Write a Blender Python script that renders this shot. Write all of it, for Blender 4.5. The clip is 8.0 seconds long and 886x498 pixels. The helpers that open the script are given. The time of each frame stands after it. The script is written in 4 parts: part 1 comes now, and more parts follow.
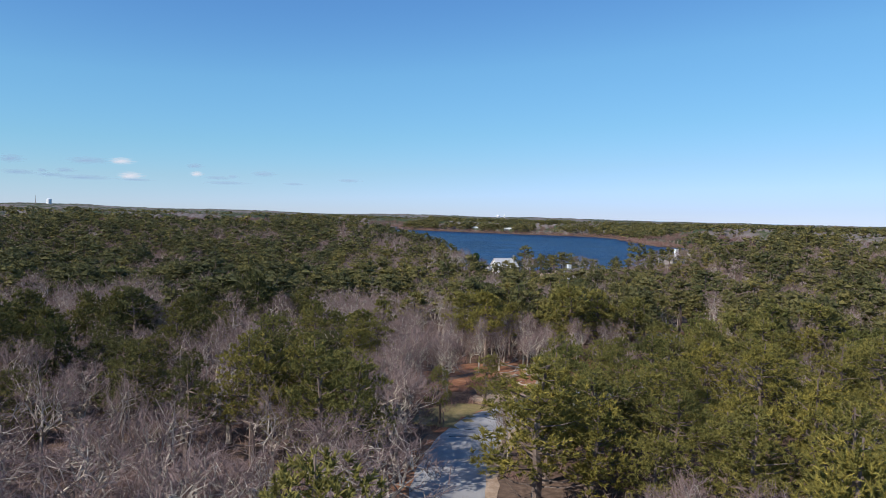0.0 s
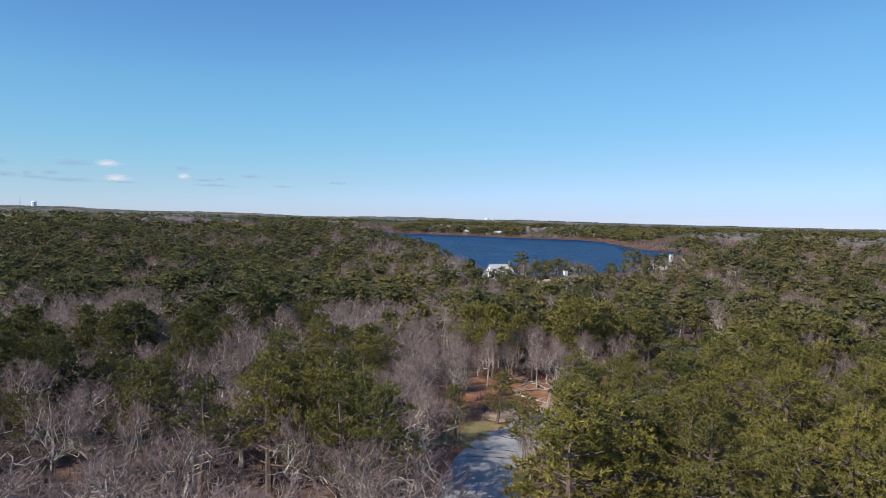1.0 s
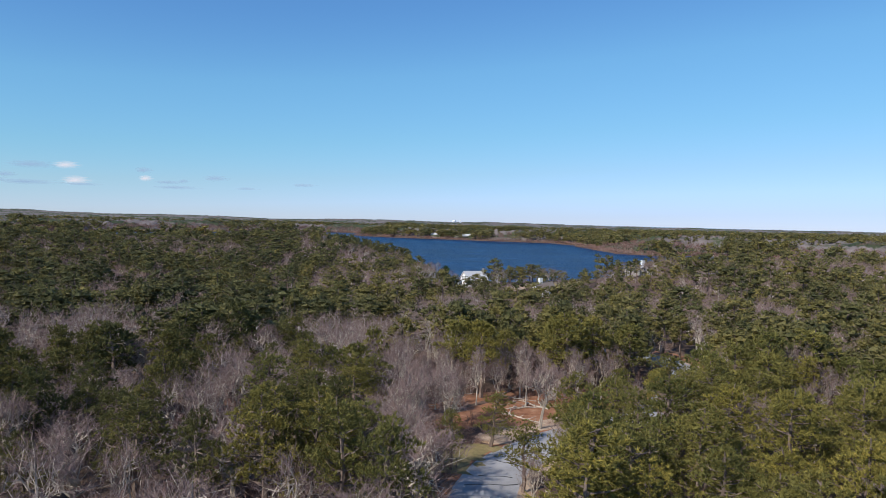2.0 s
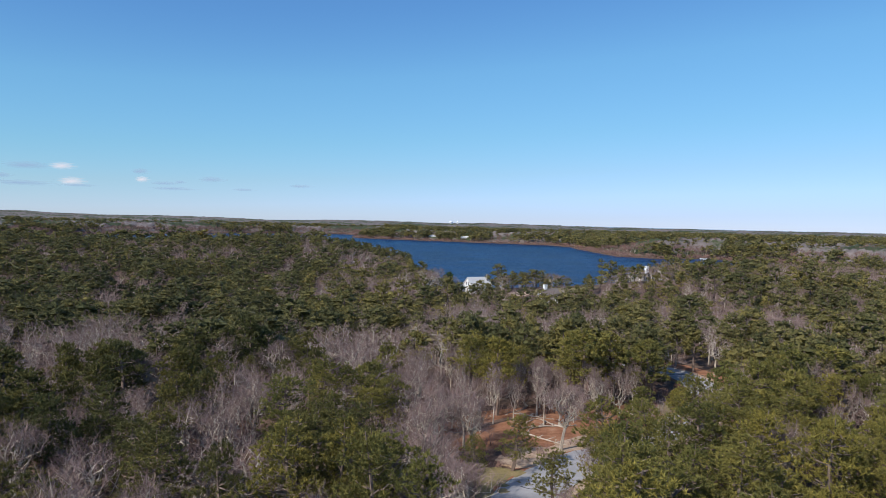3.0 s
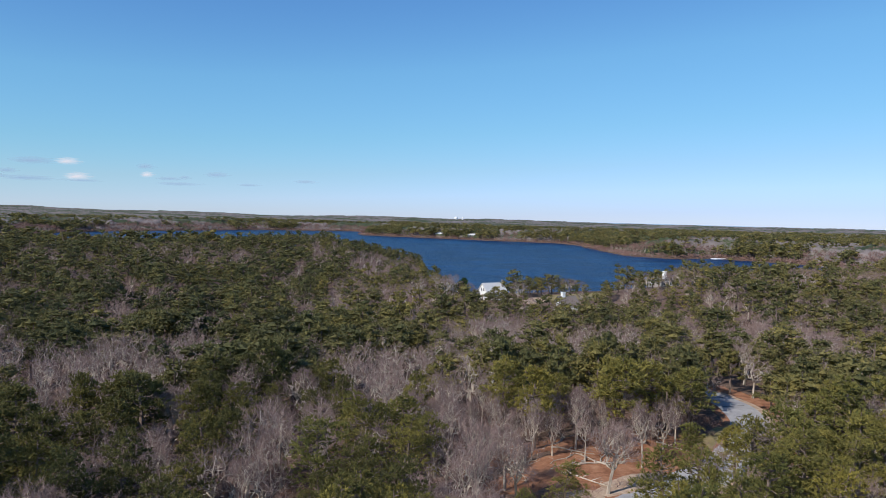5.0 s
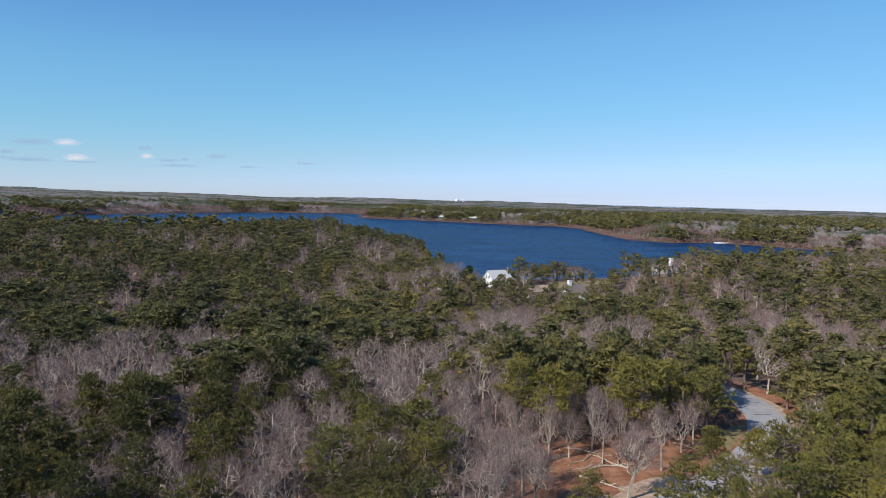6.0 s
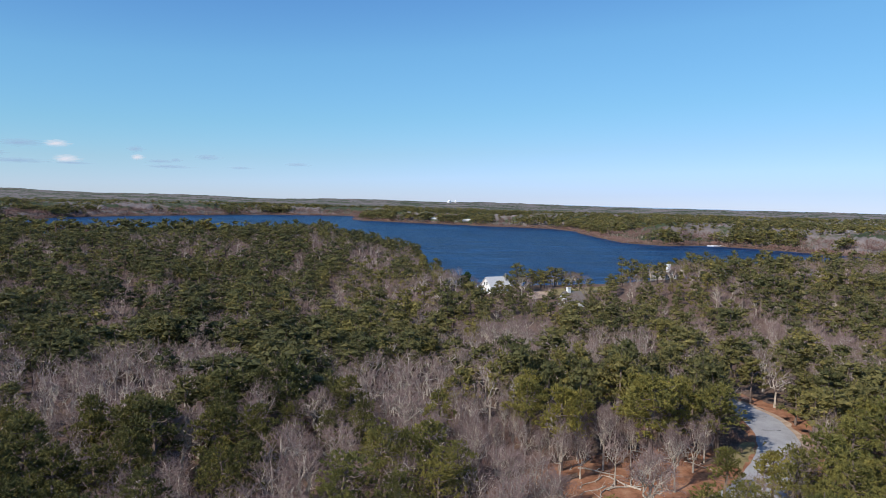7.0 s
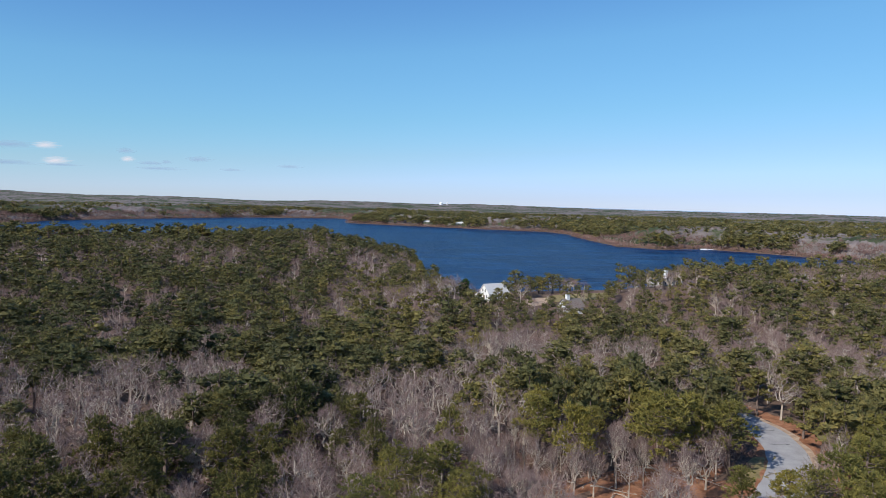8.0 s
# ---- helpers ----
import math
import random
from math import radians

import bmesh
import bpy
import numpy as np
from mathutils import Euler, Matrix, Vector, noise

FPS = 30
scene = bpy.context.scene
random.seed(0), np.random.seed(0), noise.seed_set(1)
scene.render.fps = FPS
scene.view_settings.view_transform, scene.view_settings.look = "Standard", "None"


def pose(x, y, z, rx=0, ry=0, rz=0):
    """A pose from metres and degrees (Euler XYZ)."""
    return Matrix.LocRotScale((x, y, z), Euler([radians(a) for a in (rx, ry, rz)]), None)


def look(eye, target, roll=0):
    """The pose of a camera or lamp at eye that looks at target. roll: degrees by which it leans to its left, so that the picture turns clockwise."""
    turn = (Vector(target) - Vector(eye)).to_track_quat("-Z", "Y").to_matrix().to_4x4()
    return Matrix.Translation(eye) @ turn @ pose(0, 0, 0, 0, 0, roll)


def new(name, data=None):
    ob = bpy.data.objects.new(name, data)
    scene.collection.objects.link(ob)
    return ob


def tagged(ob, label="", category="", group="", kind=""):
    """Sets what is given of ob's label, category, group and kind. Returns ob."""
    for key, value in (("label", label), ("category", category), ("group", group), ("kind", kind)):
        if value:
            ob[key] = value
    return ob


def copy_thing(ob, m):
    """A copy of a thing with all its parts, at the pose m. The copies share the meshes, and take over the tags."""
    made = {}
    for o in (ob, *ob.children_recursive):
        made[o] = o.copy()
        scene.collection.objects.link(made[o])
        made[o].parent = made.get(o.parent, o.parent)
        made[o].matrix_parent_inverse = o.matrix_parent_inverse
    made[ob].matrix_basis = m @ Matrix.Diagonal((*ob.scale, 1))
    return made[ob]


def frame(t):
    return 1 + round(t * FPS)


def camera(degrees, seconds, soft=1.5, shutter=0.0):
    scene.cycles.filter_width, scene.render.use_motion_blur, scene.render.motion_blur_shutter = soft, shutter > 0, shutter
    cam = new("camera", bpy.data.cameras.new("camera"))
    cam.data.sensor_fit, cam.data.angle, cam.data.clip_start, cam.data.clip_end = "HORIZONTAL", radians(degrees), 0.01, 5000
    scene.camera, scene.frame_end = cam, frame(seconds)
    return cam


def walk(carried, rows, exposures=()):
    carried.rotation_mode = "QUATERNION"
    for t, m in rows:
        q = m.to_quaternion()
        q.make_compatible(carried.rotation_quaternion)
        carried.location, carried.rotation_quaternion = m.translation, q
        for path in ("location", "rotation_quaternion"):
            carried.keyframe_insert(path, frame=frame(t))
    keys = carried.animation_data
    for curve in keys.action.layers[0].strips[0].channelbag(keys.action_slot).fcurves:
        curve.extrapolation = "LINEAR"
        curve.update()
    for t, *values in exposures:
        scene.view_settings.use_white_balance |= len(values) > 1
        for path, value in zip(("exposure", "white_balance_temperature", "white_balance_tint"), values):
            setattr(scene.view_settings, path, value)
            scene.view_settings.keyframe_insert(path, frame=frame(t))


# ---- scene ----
cam = camera(65.2, 8.0, soft=0.5)
METRES, EYE, TILT, LEAN, TURN = 30.0, 22.5, -2.7, -1.5, 0.0
ROWS = [
    (0.0, 0.0, 0.0, 0.0, -0.0, 0.0, -0.0),
    (0.5, -0.0502, 0.0221, 0.0166, 0.16, 0.09, -0.05),
    (1.0, -0.0959, 0.0479, 0.048, -0.97, 0.2, 0.04),
    (1.5, -0.1444, 0.0756, 0.0822, -3.06, 0.29, 0.18),
    (3.0, -0.2776, 0.1754, 0.1866, -3.98, 0.42, 0.28),
    (3.5, -0.3134, 0.2194, 0.2193, -3.87, 0.45, 0.27),
    (4.0, -0.3467, 0.2666, 0.2546, -3.77, 0.51, 0.23),
    (4.5, -0.3745, 0.3164, 0.2879, -3.66, 0.55, 0.19),
    (6.0, -0.4587, 0.4489, 0.3928, -3.6, -1.49, 0.11),
    (6.5, -0.4921, 0.4817, 0.4283, -3.68, -1.46, 0.1),
    (7.0, -0.53, 0.5068, 0.464, -4.27, -1.41, 0.13),
    (7.5, -0.5703, 0.5248, 0.4975, -4.71, -1.34, 0.15),
    (8.0, -0.6169, 0.5377, 0.5306, -4.98, -1.27, 0.16),
]
walk(cam, [(t, pose(0, 0, EYE, TILT, LEAN, TURN) @ pose(METRES * x, METRES * y, METRES * z, 90 + pitch, roll, yaw)) for t, x, y, z, yaw, pitch, roll in ROWS])

# ---- light ----
SUN_DIR = Vector((-0.79, -0.61, 0.76)).normalized()      # towards the sun
world = bpy.data.worlds.new("world")
scene.world = world
world.use_nodes = True
wn, wl = world.node_tree.nodes, world.node_tree.links
sky = wn.new("ShaderNodeTexSky")
sky.sky_type = "NISHITA"
sky.sun_disc = False
sky.sun_elevation = math.asin(SUN_DIR.z)
sky.sun_rotation = math.atan2(SUN_DIR.x, SUN_DIR.y)
sky.altitude = 50
sky.air_density, sky.dust_density, sky.ozone_density = 0.9, 0.0, 2.4
bg = wn["Background"]
bg.inputs["Strength"].default_value = 0.172
tint = wn.new("ShaderNodeMix")
tint.data_type, tint.blend_type = "RGBA", "MULTIPLY"
tint.inputs[0].default_value, tint.inputs[7].default_value = 1.0, (0.655, 0.95, 1.28, 1)
soften = wn.new("ShaderNodeGamma")
soften.inputs["Gamma"].default_value = 0.76
wl.new(sky.outputs["Color"], soften.inputs["Color"])
wl.new(soften.outputs["Color"], tint.inputs[6])
# the clear winter sky: deep blue overhead, cyan below, pale lavender at the horizon
split = wn.new("ShaderNodeSeparateColor")
wl.new(soften.outputs["Color"], split.inputs[0])
key = wn.new("ShaderNodeMath")
key.operation = "MULTIPLY"
key.inputs[1].default_value = 0.125
wl.new(split.outputs[0], key.inputs[0])
grade = wn.new("ShaderNodeValToRGB")
stops = [(0.10, (0.66, 0.84, 0.98)), (0.173, (0.72, 0.91, 0.98)), (0.227, (0.86, 1.04, 0.97)), (0.328, (0.87, 0.97, 0.89)), (0.446, (0.94, 0.89, 0.87)), (0.571, (0.98, 0.865, 0.98)), (0.715, (0.9, 0.765, 0.92))]
while len(grade.color_ramp.elements) < len(stops):
    grade.color_ramp.elements.new(0.5)
for spot, (p, c) in zip(grade.color_ramp.elements, stops):
    spot.position, spot.color = p, (*c, 1)
wl.new(key.outputs[0], grade.inputs["Fac"])
graded = wn.new("ShaderNodeMix")
graded.data_type, graded.blend_type = "RGBA", "MULTIPLY"
graded.inputs[0].default_value = 1.0
wl.new(tint.outputs[2], graded.inputs[6])
wl.new(grade.outputs["Color"], graded.inputs[7])
wl.new(graded.outputs[2], bg.inputs["Color"])
lamp = bpy.data.lights.new("sun", "SUN")
lamp.energy, lamp.angle, lamp.color = 5.0, radians(0.55), (1.0, 0.95, 0.88)
sun = new("sun", lamp)
sun.matrix_basis = look(SUN_DIR * 200, (0, 0, 0))

# ---- materials ----


def material(name, rough=0.8):
    m = bpy.data.materials.new(name)
    m.use_nodes = True
    b = m.node_tree.nodes["Principled BSDF"]
    b.inputs["Roughness"].default_value = rough
    b.inputs["Specular IOR Level"].default_value = 0.25
    return m, m.node_tree.nodes, m.node_tree.links, b


def noise_tex(n, l, scale, detail=4.0, rough=0.6, coords=None, stretch=None):
    tex = n.new("ShaderNodeTexNoise")
    tex.inputs["Scale"].default_value = scale
    tex.inputs["Detail"].default_value = detail
    tex.inputs["Roughness"].default_value = rough
    if coords is None:
        coords = n.new("ShaderNodeNewGeometry").outputs["Position"]
    if stretch:
        mp = n.new("ShaderNodeMapping")
        mp.inputs["Scale"].default_value = stretch
        l.new(coords, mp.inputs["Vector"])
        coords = mp.outputs["Vector"]
    l.new(coords, tex.inputs["Vector"])
    return tex.outputs["Fac"]


def ramp(n, l, fac, stops):
    r = n.new("ShaderNodeValToRGB")
    e = r.color_ramp.elements
    while len(e) < len(stops):
        e.new(0.5)
    for k, (p, c) in enumerate(stops):
        e[k].position, e[k].color = p, (*c, 1)
    l.new(fac, r.inputs["Fac"])
    return r.outputs["Color"]


def mix(n, l, a, b, fac, mode="MIX"):
    m = n.new("ShaderNodeMix")
    m.data_type, m.blend_type = "RGBA", mode
    for sock, v in ((m.inputs[6], a), (m.inputs[7], b), (m.inputs[0], fac)):
        if isinstance(v, (int, float)):
            sock.default_value = v
        elif isinstance(v, tuple):
            sock.default_value = (*v, 1)
        else:
            l.new(v, sock)
    return m.outputs[2]


def bump(n, l, b, height, strength, dist):
    k = n.new("ShaderNodeBump")
    k.inputs["Strength"].default_value, k.inputs["Distance"].default_value = strength, dist
    l.new(height, k.inputs["Height"])
    l.new(k.outputs["Normal"], b.inputs["Normal"])


def needles_material(name, dark, mid, light, scale, joined_trees=False):
    m, n, l, b = material(name, 0.65)
    geo = n.new("ShaderNodeNewGeometry")
    if joined_trees:
        own = n.new("ShaderNodeAttribute")
        own.attribute_name = "tree"
        own = own.outputs["Fac"]
    else:
        own = n.new("ShaderNodeObjectInfo").outputs["Random"]
    big = noise_tex(n, l, scale, 3, 0.6)
    col = ramp(n, l, big, [(0.3, dark), (0.5, mid), (0.7, light)])
    tone = ramp(n, l, geo.outputs["Random Per Island"], [(0.0, (0.72, 0.75, 0.7)), (0.55, (1, 1, 1)), (1.0, (1.3, 1.22, 1.1))])
    col = mix(n, l, col, tone, 1.0, "MULTIPLY")
    fine = noise_tex(n, l, scale * 14, 4, 0.75)
    col = mix(n, l, col, ramp(n, l, fine, [(0.32, (0.6, 0.62, 0.6)), (0.52, (1, 1, 1)), (0.7, (1.45, 1.4, 1.3))]), 1.0, "MULTIPLY")
    bump(n, l, b, fine, 0.8, 0.25 / (scale * 3))
    tree = ramp(n, l, own, [(0.0, (0.66, 0.74, 0.76)), (0.5, (1, 1, 1)), (1.0, (1.18, 1.12, 0.92))])
    col = mix(n, l, col, tree, 1.0, "MULTIPLY")
    l.new(col, b.inputs["Base Color"])
    tr = n.new("ShaderNodeBsdfTranslucent")
    l.new(col, tr.inputs["Color"])
    add = n.new("ShaderNodeMixShader")
    add.inputs["Fac"].default_value = 0.27
    l.new(b.outputs[0], add.inputs[1])
    l.new(tr.outputs[0], add.inputs[2])
    l.new(add.outputs[0], n["Material Output"].inputs["Surface"])
    return m


def bark_material(name, dark, light, scale, rough=0.9):
    m, n, l, b = material(name, rough)
    info = n.new("ShaderNodeObjectInfo")
    f = noise_tex(n, l, scale, 5, 0.65, stretch=(1, 1, 0.35))
    col = ramp(n, l, f, [(0.3, dark), (0.68, light)])
    tone = ramp(n, l, info.outputs["Random"], [(0.0, (0.8, 0.78, 0.78)), (1.0, (1.15, 1.12, 1.08))])
    l.new(mix(n, l, col, tone, 1.0, "MULTIPLY"), b.inputs["Base Color"])
    bump(n, l, b, f, 0.5, 0.04)
    return m


MAT_NEEDLES = needles_material("pine_needles", (0.152, 0.137, 0.041), (0.240, 0.214, 0.061), (0.332, 0.286, 0.084), 0.35)
# the darkness of the view's left side is put into these needle colours
MAT_LEFT_DARKENED_NEEDLES = needles_material("left_darkened_pine_needles", (0.088, 0.085, 0.032), (0.145, 0.136, 0.047), (0.208, 0.186, 0.062), 0.35)
MAT_WOODS = needles_material("far_needles", (0.127, 0.115, 0.047), (0.197, 0.177, 0.068), (0.272, 0.236, 0.089), 0.09, True)
MAT_LEFT_DARKENED_WOODS = needles_material("left_darkened_far_needles", (0.100, 0.097, 0.043), (0.156, 0.147, 0.060), (0.218, 0.197, 0.078), 0.09, True)
MAT_CEDAR = needles_material("cedar_needles", (0.020, 0.045, 0.018), (0.032, 0.065, 0.022), (0.05, 0.085, 0.03), 0.5)
MAT_PINE_BARK = bark_material("pine_bark", (0.09, 0.065, 0.055), (0.26, 0.20, 0.165), 3.0)
MAT_OAK_BARK = bark_material("oak_bark", (0.24, 0.20, 0.165), (0.56, 0.50, 0.42), 2.5)
MAT_TWIG = bark_material("twigs", (0.155, 0.108, 0.101), (0.298, 0.217, 0.201), 0.7)
MAT_BRUSH = bark_material("brush_twigs", (0.17, 0.095, 0.080), (0.31, 0.20, 0.17), 0.6)


def ground_material():
    m, n, l, b = material("leaf_litter", 0.95)
    a = noise_tex(n, l, 0.05, 4, 0.55)
    c = noise_tex(n, l, 1.6, 6, 0.7)
    litter = ramp(n, l, c, [(0.25, (0.055, 0.034, 0.026)), (0.5, (0.13, 0.078, 0.055)), (0.75, (0.22, 0.15, 0.11))])
    brown = ramp(n, l, c, [(0.25, (0.06, 0.042, 0.032)), (0.55, (0.16, 0.105, 0.075)), (0.8, (0.27, 0.20, 0.15))])
    f = ramp(n, l, a, [(0.42, (0, 0, 0)), (0.58, (1, 1, 1))])
    l.new(mix(n, l, litter, brown, f), b.inputs["Base Color"])
    bump(n, l, b, c, 0.7, 0.15)
    return m


def asphalt_material():
    m, n, l, b = material("worn_asphalt", 0.85)
    a = noise_tex(n, l, 0.35, 4, 0.6)
    c = noise_tex(n, l, 30.0, 3, 0.7)
    base = ramp(n, l, a, [(0.3, (0.29, 0.28, 0.28)), (0.7, (0.40, 0.39, 0.385))])
    grit = ramp(n, l, c, [(0.3, (0.8, 0.8, 0.8)), (0.7, (1.15, 1.15, 1.15))])
    l.new(mix(n, l, base, grit, 1.0, "MULTIPLY"), b.inputs["Base Color"])
    bump(n, l, b, c, 0.3, 0.01)
    return m


def soil_material(name, dark, mid, light, scale=0.8):
    m, n, l, b = material(name, 0.95)
    a = noise_tex(n, l, scale, 6, 0.65)
    c = noise_tex(n, l, scale * 9, 4, 0.7)
    base = ramp(n, l, a, [(0.3, dark), (0.5, mid), (0.7, light)])
    grit = ramp(n, l, c, [(0.25, (0.7, 0.7, 0.7)), (0.75, (1.25, 1.25, 1.25))])
    l.new(mix(n, l, base, grit, 1.0, "MULTIPLY"), b.inputs["Base Color"])
    bump(n, l, b, c, 0.6, 0.06)
    return m


def water_material():
    m, n, l, b = material("pond_water", 0.3)
    b.inputs["IOR"].default_value = 1.33
    # mirror nearly off: the reflected sky is put into the base colour
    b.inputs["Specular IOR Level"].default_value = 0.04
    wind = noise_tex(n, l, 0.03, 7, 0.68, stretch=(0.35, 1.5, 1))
    ripple_glints = noise_tex(n, l, 0.22, 5, 0.7, stretch=(0.3, 1.7, 1))
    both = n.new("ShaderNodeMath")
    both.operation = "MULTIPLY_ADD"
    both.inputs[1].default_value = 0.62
    l.new(ripple_glints, both.inputs[0])
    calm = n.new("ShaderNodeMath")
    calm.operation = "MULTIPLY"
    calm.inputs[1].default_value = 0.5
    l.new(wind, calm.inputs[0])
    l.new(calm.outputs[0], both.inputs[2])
    # painted reflection: dark deep-sky blue, with paler glints along the ripples
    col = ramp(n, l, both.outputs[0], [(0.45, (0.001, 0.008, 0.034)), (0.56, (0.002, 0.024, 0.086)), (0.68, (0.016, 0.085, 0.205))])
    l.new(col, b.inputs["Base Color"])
    w = noise_tex(n, l, 0.35, 4, 0.65, stretch=(0.6, 1.4, 1))
    bump(n, l, b, w, 1.0, 1.2)
    return m


def paint_material(name, colour, rough=0.6, wear=0.12, scale=1.5):
    m, n, l, b = material(name, rough)
    f = noise_tex(n, l, scale, 5, 0.7, stretch=(1, 1, 3))
    lo = tuple(v * (1 - wear) for v in colour)
    l.new(ramp(n, l, f, [(0.3, lo), (0.65, colour)]), b.inputs["Base Color"])
    bump(n, l, b, f, 0.15, 0.02)
    return m


MAT_GROUND = ground_material()
MAT_ASPHALT = asphalt_material()
MAT_CRACK = soil_material("tar_seal", (0.02, 0.02, 0.022), (0.035, 0.035, 0.038), (0.05, 0.05, 0.05), 3)
MAT_SAND = soil_material("sandy_soil", (0.30, 0.20, 0.13), (0.42, 0.30, 0.21), (0.55, 0.42, 0.31))
MAT_LITTER = soil_material("pine_straw", (0.17, 0.070, 0.035), (0.30, 0.135, 0.072), (0.40, 0.22, 0.13), 0.5)
MAT_GRASS = soil_material("dry_grass", (0.15, 0.125, 0.055), (0.24, 0.19, 0.085), (0.31, 0.23, 0.12), 0.7)
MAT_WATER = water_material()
MAT_WHITE = paint_material("white_clapboard", (0.80, 0.80, 0.78))
MAT_ROOF = paint_material("grey_shingles", (0.60, 0.59, 0.58), 0.85, 0.25, 2.5)
MAT_DARKROOF = paint_material("brown_shingles", (0.20, 0.17, 0.15), 0.85, 0.3, 2.5)
MAT_SHINGLE = paint_material("weathered_shingle", (0.36, 0.33, 0.30), 0.85, 0.3, 2.0)
MAT_WOOD = paint_material("weathered_wood", (0.34, 0.28, 0.22), 0.85, 0.3, 4.0)
MAT_METAL = paint_material("painted_steel", (0.78, 0.80, 0.82), 0.45, 0.1, 0.3)
gm, gn, gl, gb = material("window_glass", 0.06)
gb.inputs["Base Color"].default_value = (0.03, 0.04, 0.05, 1)
gb.inputs["Specular IOR Level"].default_value = 0.6
MAT_GLASS = gm

# ---- mesh helpers ----


def mesh_of(name, verts, tris, mats, slots=None, smooth=False, normals=None):
    """A mesh from arrays of corners and triangles."""
    verts, tris = np.asarray(verts, np.float32), np.asarray(tris, np.int32)
    me = bpy.data.meshes.new(name)
    me.vertices.add(len(verts))
    me.vertices.foreach_set("co", verts.ravel())
    me.loops.add(tris.size)
    me.loops.foreach_set("vertex_index", tris.ravel())
    me.polygons.add(len(tris))
    me.polygons.foreach_set("loop_start", np.arange(0, tris.size, tris.shape[1], dtype=np.int32))
    me.polygons.foreach_set("loop_total", np.full(len(tris), tris.shape[1], np.int32))
    for m in mats:
        me.materials.append(m)
    if slots is not None:
        me.polygons.foreach_set("material_index", np.asarray(slots, np.int32))
    me.polygons.foreach_set("use_smooth", np.full(len(tris), smooth))
    if normals is not None:
        me.attributes.new("custom_normal", "FLOAT_VECTOR", "POINT").data.foreach_set("vector", np.asarray(normals, np.float32).ravel())
    me.update(calc_edges=True)
    return me


def part(name, data, mat, parent, label=""):
    """One mesh object under a thing or a part, from a bmesh or a mesh."""
    if isinstance(data, bmesh.types.BMesh):
        me = bpy.data.meshes.new(name)
        bmesh.ops.recalc_face_normals(data, faces=data.faces[:])
        data.to_mesh(me)
        data.free()
        me.materials.append(mat)
    else:
        me = data
    ob = new(name, me)
    ob.parent = parent
    if label:
        tagged(ob, label)
    return ob


def box(bm, x0, y0, z0, x1, y1, z1):
    m = Matrix.LocRotScale(((x0 + x1) / 2, (y0 + y1) / 2, (z0 + z1) / 2), None, (abs(x1 - x0), abs(y1 - y0), abs(z1 - z0)))
    return bmesh.ops.create_cube(bm, size=1.0, matrix=m)


def box_bm(*args):
    bm = bmesh.new()
    box(bm, *args)
    return bm


def prism(points, axis_len, at=0.0):
    """A solid from an outline in x and z, drawn out along y from at."""
    bm = bmesh.new()
    a = [bm.verts.new((x, at, z)) for x, z in points]
    b = [bm.verts.new((x, at + axis_len, z)) for x, z in points]
    bm.faces.new(a)
    bm.faces.new(b[::-1])
    for k in range(len(a)):
        j = (k + 1) % len(a)
        bm.faces.new((a[k], a[j], b[j], b[k]))
    return bm


# ---- the lie of the land ----
WATER = -3.0
FAR_SHORE = [(-560, 760), (-470, 876), (-480, 1027), (-433, 1162), (-290, 1432), (-106, 1528), (-60, 1330), (-82, 1237), (4, 1184), (80, 1132),
             (231, 1049), (240, 981), (224, 808), (222, 707), (251, 674), (312, 692), (345, 641), (377, 574), (420, 556), (520, 540)]
NEAR_SHORE = [(560, 500), (420, 455), (330, 432), (250, 398), (160, 356), (112, 348), (88, 330), (60, 325), (30, 320), (12, 327), (1, 346),
              (5, 382), (9, 432), (-2, 490), (-45, 522), (-140, 530), (-250, 520), (-350, 500), (-480, 560)]
LAKE = np.array(FAR_SHORE + NEAR_SHORE, float)
ROAD = [(0.2, -60), (0.4, -20), (0.4, 20), (0.6, 40), (0.9, 54), (2.0, 64), (5.0, 73.5), (11.5, 82), (20.5, 89.5), (30.0, 97.0), (38.0, 106.0), (43.3, 114.5),
        (46.0, 122.0), (46.9, 129.5), (45.0, 138), (39, 147), (30, 152)]


def lake_depth(x, y):
    """How far inside the pond a place is, in metres; minus outside."""
    x, y = np.asarray(x, float), np.asarray(y, float)
    inside, best = np.zeros(x.shape, bool), np.full(x.shape, 1e9)
    for (ax, ay), (bx, by) in zip(LAKE, np.roll(LAKE, -1, 0)):
        dx, dy = bx - ax, by - ay
        k = np.clip(((x - ax) * dx + (y - ay) * dy) / (dx * dx + dy * dy), 0, 1)
        best = np.minimum(best, np.hypot(x - ax - k * dx, y - ay - k * dy))
        cross = (ay > y) != (by > y)
        xx = ax + (y - ay) * dx / (dy if dy else 1e-9)
        inside ^= cross & (x < xx)
    return np.where(inside, best, -best) + 3.0 * np.sin(x * 0.09 + 1.3 * np.sin(y * 0.05)) + 2.0 * np.sin(y * 0.13 + x * 0.03)


def line_distance(x, y, line):
    x, y = np.asarray(x, float), np.asarray(y, float)
    best = np.full(x.shape, 1e9)
    for (ax, ay), (bx, by) in zip(line, line[1:]):
        dx, dy = bx - ax, by - ay
        k = np.clip(((x - ax) * dx + (y - ay) * dy) / (dx * dx + dy * dy), 0, 1)
        best = np.minimum(best, np.hypot(x - ax - k * dx, y - ay - k * dy))
    return best


